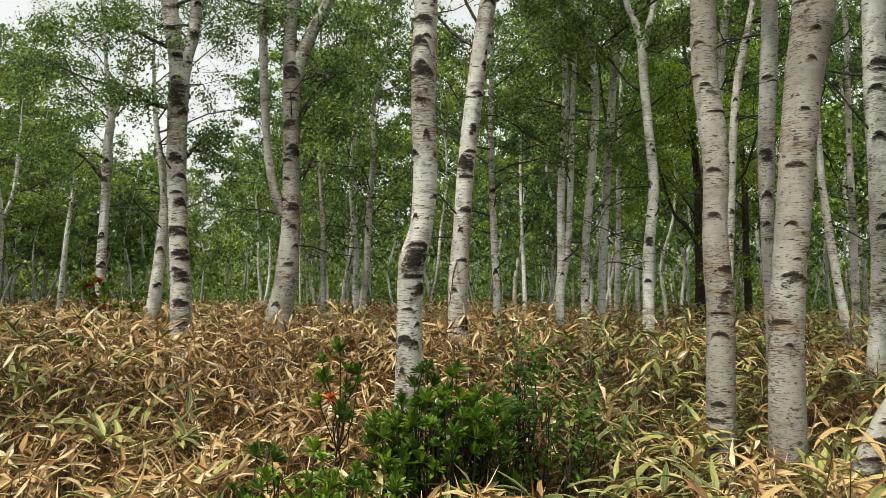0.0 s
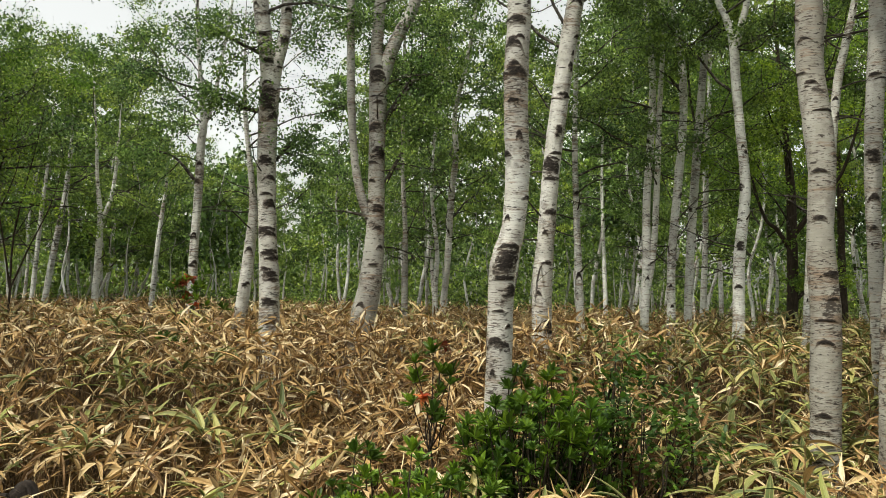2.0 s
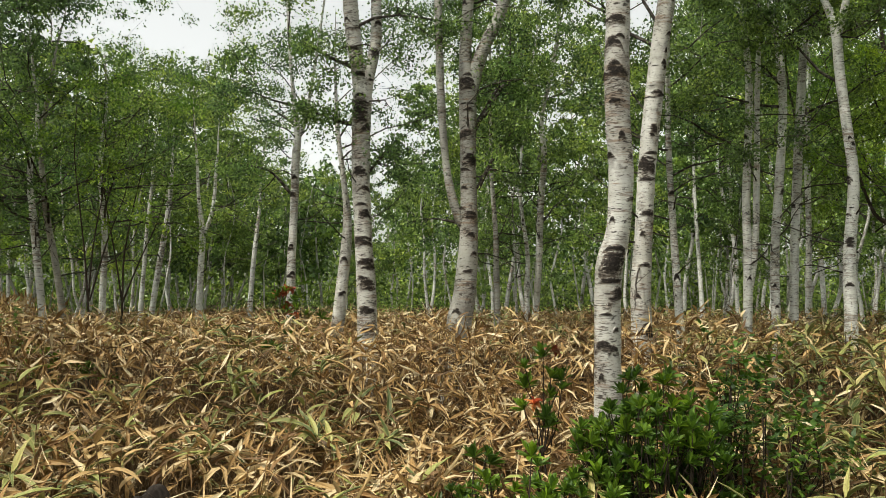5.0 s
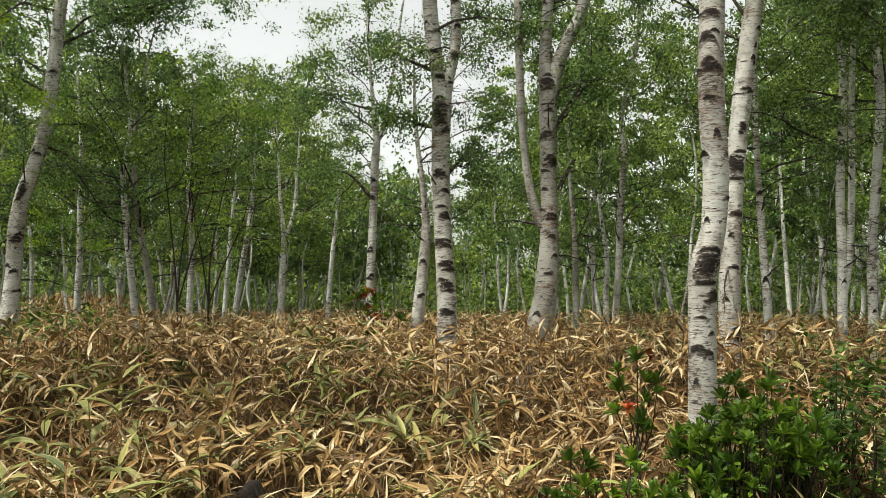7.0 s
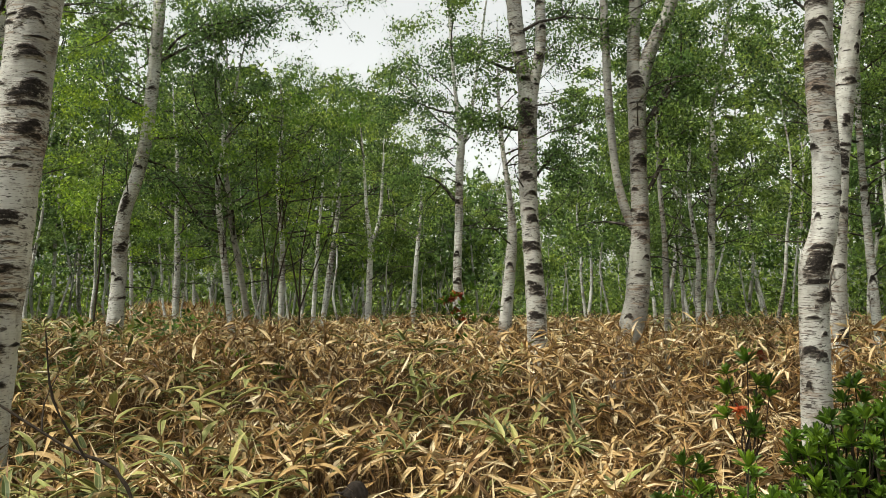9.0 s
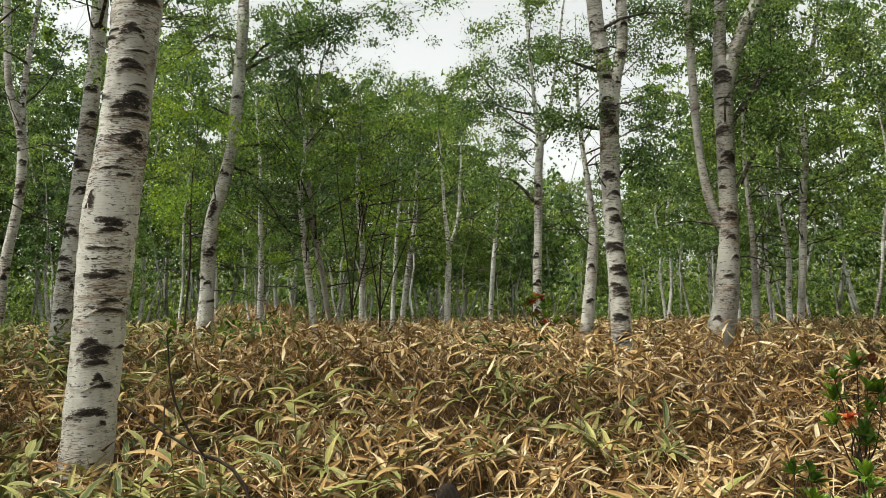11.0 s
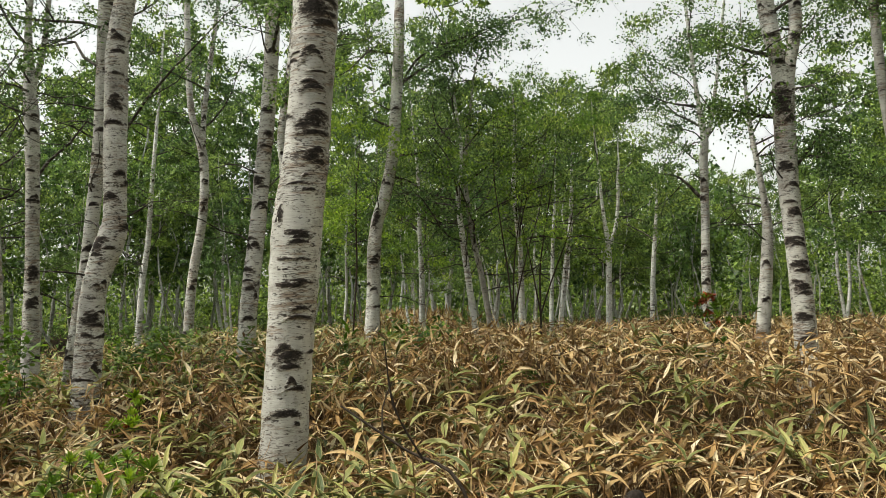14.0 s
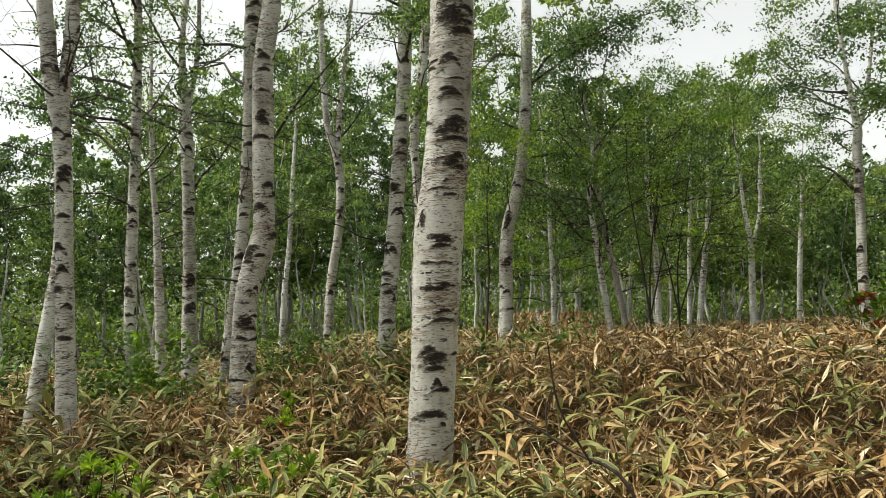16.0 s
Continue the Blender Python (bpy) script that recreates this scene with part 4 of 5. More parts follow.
# ---- the wood behind ----
def wood_birch(rng, height, crown, radius, leaf, leaves):
    """A farther birch, built once and set many times."""
    SEED[0] += 1
    z = np.linspace(-0.3, height, 9)
    lean = np.cumsum(rng.normal(0, 0.12, (9, 2)), axis=0) + np.outer(np.linspace(0, 1, 9), rng.normal(0, 0.35, 2))
    lean -= lean[0]
    spine = [(zz, a, b, max(0.008, radius * (1 - zz / height * 0.92))) for zz, (a, b) in zip(z, lean)]
    tree = thing("birch_tree", 0, 0, 0, "slender white birch with a light green crown", "tree", "birches of the wood behind")
    rows = curve_through([(a, b, zz, r) for zz, a, b, r in spine], 0.35)
    part("trunk", mesh_of("trunk", *tube(rows, 8, rng, 0.02), FARBARK), tree)
    twigs, wood = [], []
    n = 22
    for i in range(n):
        zz = crown + (height - crown) * (i + rng.uniform(0, 1)) / n * 0.97
        j = min(np.searchsorted(rows[:, 2], zz), len(rows) - 2)
        reach = (0.7 + 1.2 * (1 - (zz - crown) / (height - crown)) ** 0.7) * rng.uniform(0.7, 1.25)
        limb = limb_rows(rows[j, :3], rng.uniform(0, 2 * np.pi), rng.uniform(0.1, 0.9), reach, 0.02, rng)
        wood.append(tube(limb, 3))
        twigs.append(limb)
        for k in range(3):
            twig = limb_rows(limb[rng.integers(2, 6), :3], rng.uniform(0, 2 * np.pi), rng.uniform(-0.3, 0.6), reach * 0.6, 0.008, rng)
            twigs.append(twig)
    part("branchwork", mesh_of("branchwork", *joined(wood), TWIG), tree, "thin dark limbs and twigs")
    c = crown_centres(twigs, 1.25, int(leaves * 1.6), 0.115, rng)
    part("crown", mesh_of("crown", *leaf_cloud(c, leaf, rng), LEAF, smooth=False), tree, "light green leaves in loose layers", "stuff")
    return tree


wood_rng = np.random.default_rng(7)
KIND_HEIGHTS = (8.5, 9.5, 7.5, 8.0, 10.0, 6.5) * 2  # six nearer ones with finer leaves, six farther ones
KINDS = [wood_birch(wood_rng, h, c, r, f, m) for h, c, r, f, m in zip(
    KIND_HEIGHTS, (2.0, 2.2, 1.6, 2.6, 2.8, 1.3) * 2, (0.054, 0.064, 0.047, 0.058, 0.07, 0.04) * 2, (0.066,) * 6 + (0.11,) * 6, (74,) * 6 + (33,) * 6)]
SKYLINE = [(-45, 24), (-20, 24), (0, 21), (9, 18.5), (14, 12), (21, 9.5), (24.5, 9), (27, 11), (29.5, 13.5), (32, 14.5), (35, 16.5), (38, 17.5), (45, 18), (51, 17.5), (62, 16.5), (68, 13.5), (76, 11), (82, 13), (95, 16)]


def skyline(azim, dist):
    """How high the wood stands against the sky, that way and so far off."""
    return 1.4 + dist * math.tan(radians(np.interp(azim, [a for a, b in SKYLINE], [b for a, b in SKYLINE])))


used, placed = set(), []
while len(placed) < 128:
    azim = wood_rng.uniform(-42, 92)  # degrees left of +y
    dist = 14.5 + 26 * wood_rng.uniform(0, 1) ** 0.9
    x, y = -dist * math.sin(radians(azim)), dist * math.cos(radians(azim))
    if any((x - a) ** 2 + (y - b) ** 2 < 1.6 for a, b in placed):
        continue
    k = int(wood_rng.integers(0, 6)) + (6 if dist > 23 else 0)
    s = skyline(azim, dist) * wood_rng.uniform(0.72, 0.98) / KIND_HEIGHTS[k]
    if not 0.55 < s < 1.5:
        continue
    placed.append((x, y))
    m = pose(x, y, float(ground_z(x, y)), wood_rng.normal(0, 2.5), wood_rng.normal(0, 2.5), wood_rng.uniform(0, 360)) @ Matrix.Diagonal((s, s, s, 1))
    if 24 < azim < 34 and dist < 19.5:  # a small glade
        continue
    if k in used:
        copy_thing(KINDS[k], m)
    else:
        used.add(k)
        KINDS[k].matrix_basis = m

# unseen birches added behind the camera to dapple the bamboo and block sky light
behind = []
while len(behind) < 28:
    azim, dist = wood_rng.uniform(100, 310), 3.6 + 14 * wood_rng.uniform(0, 1)
    x, y = -dist * math.sin(radians(azim)), dist * math.cos(radians(azim))
    if azim < 170 and dist < 9 or any((x - a) ** 2 + (y - b) ** 2 < 5.0 for a, b in behind):  # none close towards the sun, so the left stays sunlit
        continue
    behind.append((x, y))
    s = wood_rng.uniform(0.9, 1.2)
    copy_thing(KINDS[int(wood_rng.integers(6, 12))], pose(x, y, float(ground_z(x, y)), 0, 0, wood_rng.uniform(0, 360)) @ Matrix.Diagonal((s, s, s, 1)))

# the far edge of the wood: trunks and leaves that nobody could count
rng = np.random.default_rng(11)
stems, c = [], []
for i in range(360):
    azim, dist = rng.uniform(-48, 98), rng.uniform(30, 66)
    x, y = -dist * math.sin(radians(azim)), dist * math.cos(radians(azim))
    h = min(rng.uniform(7, 12), skyline(azim, dist) * rng.uniform(0.72, 0.95))
    lean, kink, thick = rng.normal(0, 0.8, 2), rng.normal(0, 0.2, 2), rng.uniform(0.5, 1.2)
    stems.append(tube(np.array([(x, y, -0.3, 0.06 * thick), (x + lean[0] * 0.4 + kink[0], y + lean[1] * 0.4 + kink[1], h * 0.22, 0.052 * thick), (x + lean[0] * 0.5 - kink[0], y + lean[1] * 0.5 - kink[1], h * 0.5, 0.04 * thick), (x + lean[0], y + lean[1], h, 0.015)]), 5))
    n = 15
    zz = h * ((0.03 if dist > 56 else 0.3) + (0.94 if dist > 56 else 0.67) * rng.uniform(0, 1, n))
    w = 1.6 * np.sqrt(np.clip(1.15 - zz / h, 0.05, 1))[:, None]
    hub = np.column_stack([np.array([[x, y]]) + rng.normal(0, 1, (n, 2)) * w * 0.7, zz])
    c.append(np.repeat(hub, 42, axis=0) + rng.normal(0, 0.32, (n * 42, 3)))
tagged(new("far_birch_trunks", mesh_of("far_birch_trunks", *joined(stems), FARBARK)), "many pale thin birch trunks at the back of the wood", "trees", kind="stuff")
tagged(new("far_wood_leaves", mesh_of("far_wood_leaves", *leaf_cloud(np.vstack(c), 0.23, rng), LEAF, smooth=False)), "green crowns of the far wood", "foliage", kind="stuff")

# low green growth between the trunks behind
n = 1000
a, r = np.radians(rng.uniform(-45, 95, n)), rng.uniform(13.5, 52, n)
hub = np.column_stack([-r * np.sin(a), r * np.cos(a), 0.12 + np.abs(rng.normal(0, 0.26, n))])
c = np.repeat(hub, 70, axis=0) + rng.normal(0, 1, (n * 70, 3)) * np.array([0.32, 0.32, 0.13])
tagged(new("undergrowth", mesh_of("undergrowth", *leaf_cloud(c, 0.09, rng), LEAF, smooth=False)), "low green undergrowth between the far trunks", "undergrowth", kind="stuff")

n = 2600
a, r = np.radians(rng.uniform(-48, 98, n)), rng.uniform(38, 72, n)
hub = np.column_stack([-r * np.sin(a), r * np.cos(a), 3.6 * rng.uniform(0, 1, n) ** 1.4])
c = np.repeat(hub, 58, axis=0) + rng.normal(0, 0.6, (n * 58, 3))
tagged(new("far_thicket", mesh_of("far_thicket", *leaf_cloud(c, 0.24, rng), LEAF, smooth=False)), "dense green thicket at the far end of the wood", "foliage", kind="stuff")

# a sunlit patch of tall dry grass beyond
n = 2600
a, r = np.radians(rng.normal(42.5, 1.6, n)), rng.uniform(21, 27, n)
c = np.column_stack([-r * np.sin(a), r * np.cos(a), rng.uniform(0.1, 1.0, n)])
tagged(new("dry_grass", mesh_of("dry_grass", *leaf_cloud(c, 0.22, rng, droop=-1.5, slim=0.2), DRY, smooth=False)), "yellow patch of tall dry grass in a clearing", "grass", kind="stuff")

# ---- ground ----
rr = np.concatenate([[0.0], np.geomspace(0.6, 16, 46), np.geomspace(18, 3000, 16)])
sides = 120
gv = [(r * math.cos(2 * math.pi * k / sides), r * math.sin(2 * math.pi * k / sides)) for r in rr for k in range(sides)]
gv = np.array([(x, y, float(ground_z(x, y)) + (0.05 * noise.noise((x * 0.7, y * 0.7, 0.0)) + 0.02 * noise.noise((x * 3, y * 3, 5.0)) if x * x + y * y < 900 else 0)) for x, y in gv])
gq = [(i * sides + k, i * sides + (k + 1) % sides, (i + 1) * sides + (k + 1) % sides, (i + 1) * sides + k) for i in range(len(rr) - 1) for k in range(sides)]
tagged(new("ground", mesh_of("ground", gv, gq, SOIL)), "brown leaf-littered forest floor under the bamboo", "ground", kind="structure")


# ---- dwarf bamboo ----
def blade(length, width, rise, azim, droop, curl, rng, segs=4, folded=True, blunt=False):
    """A pointed blade: it leaves at the angle rise and bends down along its length."""
    prof = np.interp(np.linspace(0, 1, segs + 1), (0, 0.12, 0.35, 0.7, 1), (0.22, 0.8, 1.0, 0.62, 0.05))
    if blunt:
        prof = np.interp(np.linspace(0, 1, segs + 1), (0, 0.25, 0.6, 0.85, 1), (0.2, 0.55, 1.0, 0.8, 0.15))
    p, rows, uv = np.zeros(3), [], []
    a = rise
    turn = azim
    for i in range(segs + 1):
        d = np.array([np.cos(turn) * np.cos(a), np.sin(turn) * np.cos(a), np.sin(a)])
        s = np.array([-np.sin(turn), np.cos(turn), 0.0])
        s = s * np.cos(curl * i / segs) + np.cross(d, s) * np.sin(curl * i / segs)
        nrm = np.cross(d, s)
        w = width * 0.5 * prof[i]
        if folded:
            rows += [p + s * w + nrm * w * 0.5, p, p - s * w + nrm * w * 0.5]
            uv += [(0, i / segs), (0.5, i / segs), (1, i / segs)]
        else:
            rows += [p + s * w, p - s * w]
            uv += [(0, i / segs), (1, i / segs)]
        p = p + d * length / segs
        a -= droop / segs
        turn += rng.normal(0, 0.10)
    k = 3 if folded else 2
    quads = [(i * k + j, i * k + j + 1, (i + 1) * k + j + 1, (i + 1) * k + j) for i in range(segs) for j in range(k - 1)]
    return np.array(rows), quads, np.clip(np.array(uv), 0.001, 0.999)


def bamboo_plant(rng, dry, near):
    """One cane about 1 unit tall with its blades; the last column of its vertices says how high on the cane each is rooted."""
    lean = rng.normal(0, 0.13, 2)
    vs, qs, us, n = [], [], [], 0
    az0 = rng.uniform(0, 2 * np.pi)
    count = (rng.integers(8, 12) if near else rng.integers(8, 12)) if dry else rng.integers(6, 9)
    for i in range(count):
        tip = i < 5  # a fan at the tip, the rest lower down the cane
        h = rng.uniform(0.93, 1.0) if tip else 1 - 0.42 * rng.uniform(0, 1) ** 1.6
        at = np.array([np.interp(h, (0, 0.5, 1), (0, lean[k] * 0.35, lean[k])) for k in (0, 1)] + [h])
        azim = az0 + i * 2.4 + rng.normal(0, 0.5)
        if not dry:
            v, q, u = blade(rng.uniform(0.15, 0.25), rng.uniform(0.026, 0.046), rng.uniform(-0.1, 0.9), azim, rng.normal(0.8, 0.35), rng.normal(0, 0.5), rng, 4 if near else 3, near)
        elif i % 2:  # rolled up
            v, q, u = blade(rng.uniform(0.08, 0.22), rng.uniform(0.005, 0.013), rng.uniform(-1.1, 1.1), azim, rng.normal(0.2, 0.5), rng.normal(0, 0.8), rng, 2, False)
        else:
            v, q, u = blade(rng.uniform(0.10, 0.24), rng.uniform(0.016, 0.038), rng.uniform(-1.0, 0.9), azim, rng.normal(0.5, 0.6), rng.normal(0, 1.4), rng, 3, near)
        vs.append(np.column_stack([v + at, np.full(len(v), h)]))
        qs.append(np.array(q) + n)
        us.append(u)
        n += len(v)
    return cane_piece(lean, 0.004), (np.vstack(vs), np.vstack(qs), np.vstack(us))


def cane_piece(lean, radius):
    """A bare cane 1 unit tall that leans over by lean."""
    v, q = tube(np.array([(0, 0, 0, radius), (lean[0] * 0.35, lean[1] * 0.35, 0.5, radius * 0.9), (lean[0], lean[1], 1.0, radius * 0.6)]), 3)
    return np.column_stack([v, v[:, 2]]), q, np.zeros((len(v), 2))


def strewn(pieces, spots, rng):
    """Sets pieces (verts, quads, uvs) at spots of x, y, z, height: the cane takes the height, the blades keep their size."""
    vs, qs, us, n = [], [], [], 0
    pick = rng.integers(0, len(pieces), len(spots))
    for k, (v, q, u) in enumerate(pieces):
        s = spots[pick == k]
        if not len(s):
            continue
        a = rng.uniform(0, 2 * np.pi, len(s))
        ca, sa = np.cos(a)[:, None], np.sin(a)[:, None]
        x = (v[None, :, 0] * ca - v[None, :, 1] * sa) + s[:, :1]
        y = (v[None, :, 0] * sa + v[None, :, 1] * ca) + s[:, 1:2]
        z = (v[:, 2] - v[:, 3])[None] + v[None, :, 3] * s[:, 3:4] + s[:, 2:3]
        vs.append(np.stack([x, y, z], -1).reshape(-1, 3))
        qs.append((np.asarray(q)[None] + (np.arange(len(s)) * len(v))[:, None, None]).reshape(-1, 4) + n)
        us.append(np.tile(u, (len(s), 1)))
        n += len(s) * len(v)
    return np.vstack(vs), np.vstack(qs), np.vstack(us)


def bamboo_height(x, y):
    r = np.hypot(x + 0.35, y + 0.1)
    azim = np.degrees(np.arctan2(-x, y))
    return 0.48 + (0.45 - 0.3 * smoother(58, 68, azim)) * smoother(4.9, 7.2, r) - 0.3 * smoother(8.2, 10.2, r)


def greenness(x, y):
    """How much of the bamboo is still green: on the right and on the near left, less in the middle."""
    azim = np.degrees(np.arctan2(-x, y))
    r = np.hypot(x, y)
    g = 0.04 + 0.36 * smoother(-2, -16, azim) + 0.29 * smoother(36, 58, azim) + 0.04 * smoother(5.5, 3.0, r)
    return np.clip(g, 0, 0.8)


def bamboo(name, r0, r1, density, near, seed, start=-42, end=92):
    rng = np.random.default_rng(seed)
    area = 0.5 * radians(end - start) * (r1 * r1 - r0 * r0)
    n = int(area * density)
    r = np.sqrt(rng.uniform(r0 * r0, r1 * r1, n))
    a = np.radians(rng.uniform(start, end, n))
    x, y = -r * np.sin(a) - 0.35, r * np.cos(a) - 0.1
    z = ground_z(x, y)
    clump = np.array([noise.noise((p * 0.9, q * 0.9, 3.0)) for p, q in zip(x, y)])
    tuft = np.array([noise.noise((p * 2.6, q * 2.6, 7.0)) for p, q in zip(x, y)])
    h = bamboo_height(x, y) * rng.uniform(0.74, 1.1, n) * (1 + 0.2 * clump + 0.12 * tuft)
    everywhere = np.column_stack([x, y, z, h])
    open_ground = smoother(0.5, 0.2, np.hypot(x + 2.3, y - 3.3))  # round the stone
    open_ground += 0.7 * smoother(0.6, 0.3, np.hypot(x + 4.2, y - 1.7)) + 0.7 * smoother(0.6, 0.3, np.hypot(x + 4.5, y - 0.95))  # round the seedlings
    keep = rng.uniform(0, 1, n) < 0.82 + 0.75 * clump + 0.8 * tuft - open_ground
    x, y, z, h, clump = x[keep], y[keep], z[keep], h[keep], clump[keep]
    is_green = rng.uniform(0, 1, len(x)) < greenness(x, y) + 0.25 * np.array([noise.noise((p * 0.5, q * 0.5, 9.0)) for p, q in zip(x, y)])
    canes = []
    for dry in (True, False):
        kinds = [bamboo_plant(rng, dry, near) for i in range(40)]
        spots = np.column_stack([x, y, z, h])[is_green != dry]
        v, q, u = strewn([k[1] for k in kinds], spots, np.random.default_rng(seed + 5))
        me = mesh_of(name, v, q, DRY if dry else GREEN, u, smooth=False)
        label = "straw-coloured withered dwarf bamboo leaves" if dry else "green dwarf bamboo leaves with pale edges"
        tagged(new("dry_bamboo_leaves" if dry else "green_bamboo_leaves", me), label, "dwarf bamboo", kind="stuff")
        canes.append(strewn([k[0] for k in kinds], spots, np.random.default_rng(seed + 5))[:2])
    if near:  # dead leafless canes between the others, many of them fallen aslant
        for slant, low, high in ((0.07, 0.6, 1.0), (0.12, 0.5, 1.0), (0.3, 0.35, 0.9)):
            bare = everywhere * np.column_stack([np.ones((n, 3)), rng.uniform(low, high, n)])
            bare[:, :2] += rng.normal(0, 0.07, (n, 2))
            canes.append(strewn([cane_piece(rng.normal(0, slant, 2), rng.uniform(0.002, 0.0038)) for i in range(30)], bare, rng)[:2])
    tagged(new("bamboo_canes", mesh_of("bamboo_canes", *joined(canes), CANE)), "thin dry bamboo canes standing close together", "dwarf bamboo", kind="stuff")


bamboo("bamboo_near", 1.7, 7.0, 85, True, 21)
bamboo("bamboo_mid", 7.0, 13.0, 48, False, 22)
bamboo("bamboo_far", 13.0, 24.0, 4, False, 23)
# unseen, sparse continuation behind the camera, added for bounced light
bamboo("bamboo_behind", 1.9, 8.0, 14, False, 24, 92, 318)


# ---- azaleas and other shrubs ----
def whorl_mesh(rng, mat, size):
    """A rosette of long leaves at a shoot's tip."""
    vs, qs, n = [], [], 0
    count = rng.integers(14, 20)
    for i in range(count):
        v, q, u = blade(size * rng.uniform(0.7, 1.15), size * rng.uniform(0.29, 0.38), rng.uniform(0.05, 1.4), i * 2.4 + rng.normal(0, 0.2), rng.uniform(-0.3, 0.5), rng.normal(0, 0.2), rng, 4, True, True)
        vs.append(v)
        qs.append(np.array(q) + n)
        n += len(v)
    return mesh_of("leaf_whorl", np.vstack(vs), np.vstack(qs), mat, smooth=False)


def petal_mesh(rng, size):
    """A wilting cluster of red petals."""
    vs, qs, n = [], [], 0
    for i in range(14):
        v, q, u = blade(size * rng.uniform(0.5, 1.0), size * rng.uniform(0.35, 0.55), rng.uniform(-0.4, 1.3), i * 2.4, rng.uniform(0.3, 1.6), rng.normal(0, 0.5), rng, 3, True)
        vs.append(v)
        qs.append(np.array(q) + n)
        n += len(v)
    return mesh_of("flower", np.vstack(vs), np.vstack(qs), FLOWER, smooth=False)


def spray_mesh(rng, mat, length, size):
    """A shoot with small oval leaves on both sides."""
    vs, qs, n = [], [], 0
    shoot = limb_rows((0, 0, 0), 0, 0.9, length, 0.003, rng)
    for i in range(int(length / 0.014)):
        at = shoot[rng.integers(1, 7), :3] + rng.normal(0, 0.018, 3)
        v, q, u = blade(size * rng.uniform(0.6, 1.2), size * rng.uniform(0.45, 0.6), rng.uniform(-0.5, 0.9), rng.uniform(0, 6.3), rng.uniform(0, 0.8), rng.normal(0, 0.3), rng, 3, False)
        vs.append(v + at)
        qs.append(np.array(q) + n)
        n += len(v)
    return mesh_of("leafy_shoot", np.vstack(vs), np.vstack(qs), mat, smooth=False)


shrub_rng = np.random.default_rng(31)
WHORLS = {m.name: [whorl_mesh(shrub_rng, m, 0.062) for i in range(8)] for m in (SHRUBLEAF, FRESHLEAF)}
SPRAYS = {m.name: [spray_mesh(shrub_rng, m, 0.26, 0.05) for i in range(8)] for m in (SHRUBLEAF, FRESHLEAF)}
PETALS = [petal_mesh(shrub_rng, 0.045) for i in range(4)]


def shrub(name, x, y, wide, deep, low, high, shoots, mat, rosettes, label, flowers=0, size=1.0, seed=1):
    """Dark forking stems from one foot to shoots that fill a rounded space between the heights low and high."""
    rng = np.random.default_rng(seed)
    z0 = float(ground_z(x, y))
    ob = thing(name, x, y, z0, label, "shrub", "shrubs in the bamboo")
    tips = []
    for i in range(shoots):
        a, r = rng.uniform(0, 2 * np.pi), np.sqrt(rng.uniform(0, 1))
        tips.append((r * math.cos(a) * wide, r * math.sin(a) * deep, low + (high - low) * rng.uniform(0.0, 1) * (1 - 0.45 * r * r) - z0))
    tips.sort(key=lambda t: math.atan2(t[1], t[0]))
    for i in range(0, shoots, 6):
        group = np.array(tips[i:i + 6])
        mid = group.mean(axis=0) * np.array([0.75, 0.75, 0.62]) + rng.normal(0, 0.02, 3)
        foot = np.array([mid[0] * 0.4, mid[1] * 0.4, -0.04]) + np.array([*rng.normal(0, 0.03, 2), 0])
        bow = (mid + foot) / 2 + np.array([*rng.normal(0, 0.04, 2), 0])
        wood = [tube(curve_through([(*foot, 0.008), (*bow, 0.007), (*mid, 0.005)], 0.06), 6, rng, 0.08)]
        for t in group:
            bow = (mid + t) / 2 + rng.normal(0, 0.03, 3) - np.array([0, 0, 0.03])
            wood.append(tube(curve_through([(*mid, 0.004), (*bow, 0.0035), (*t, 0.0025)], 0.06), 5, rng, 0.08))
        part("stem", mesh_of("stem", *joined(wood), BROWN), ob, "thin dark forking stem")
    kinds = (WHORLS if rosettes else SPRAYS)[mat.name]
    for i, tip in enumerate(tips):
        leaf = part("leaf_whorl" if rosettes else "leafy_shoot", kinds[rng.integers(0, len(kinds))], ob, kind="" if rosettes else "stuff")
        s = size * rng.uniform(0.75, 1.2)
        leaf.matrix_basis = pose(*tip, rng.normal(0, 16), rng.normal(0, 16), rng.uniform(0, 360)) @ Matrix.Diagonal((s, s, s, 1))
        if i < flowers:
            petals = part("flower", PETALS[i % 4], ob, "wilting red flower cluster")
            petals.matrix_basis = pose(tip[0] + 0.05, tip[1], tip[2] + 0.03, 20, 10, 70 * i) @ Matrix.Diagonal((size ** 1.8, size ** 1.8, size ** 1.8, 1))
    return ob


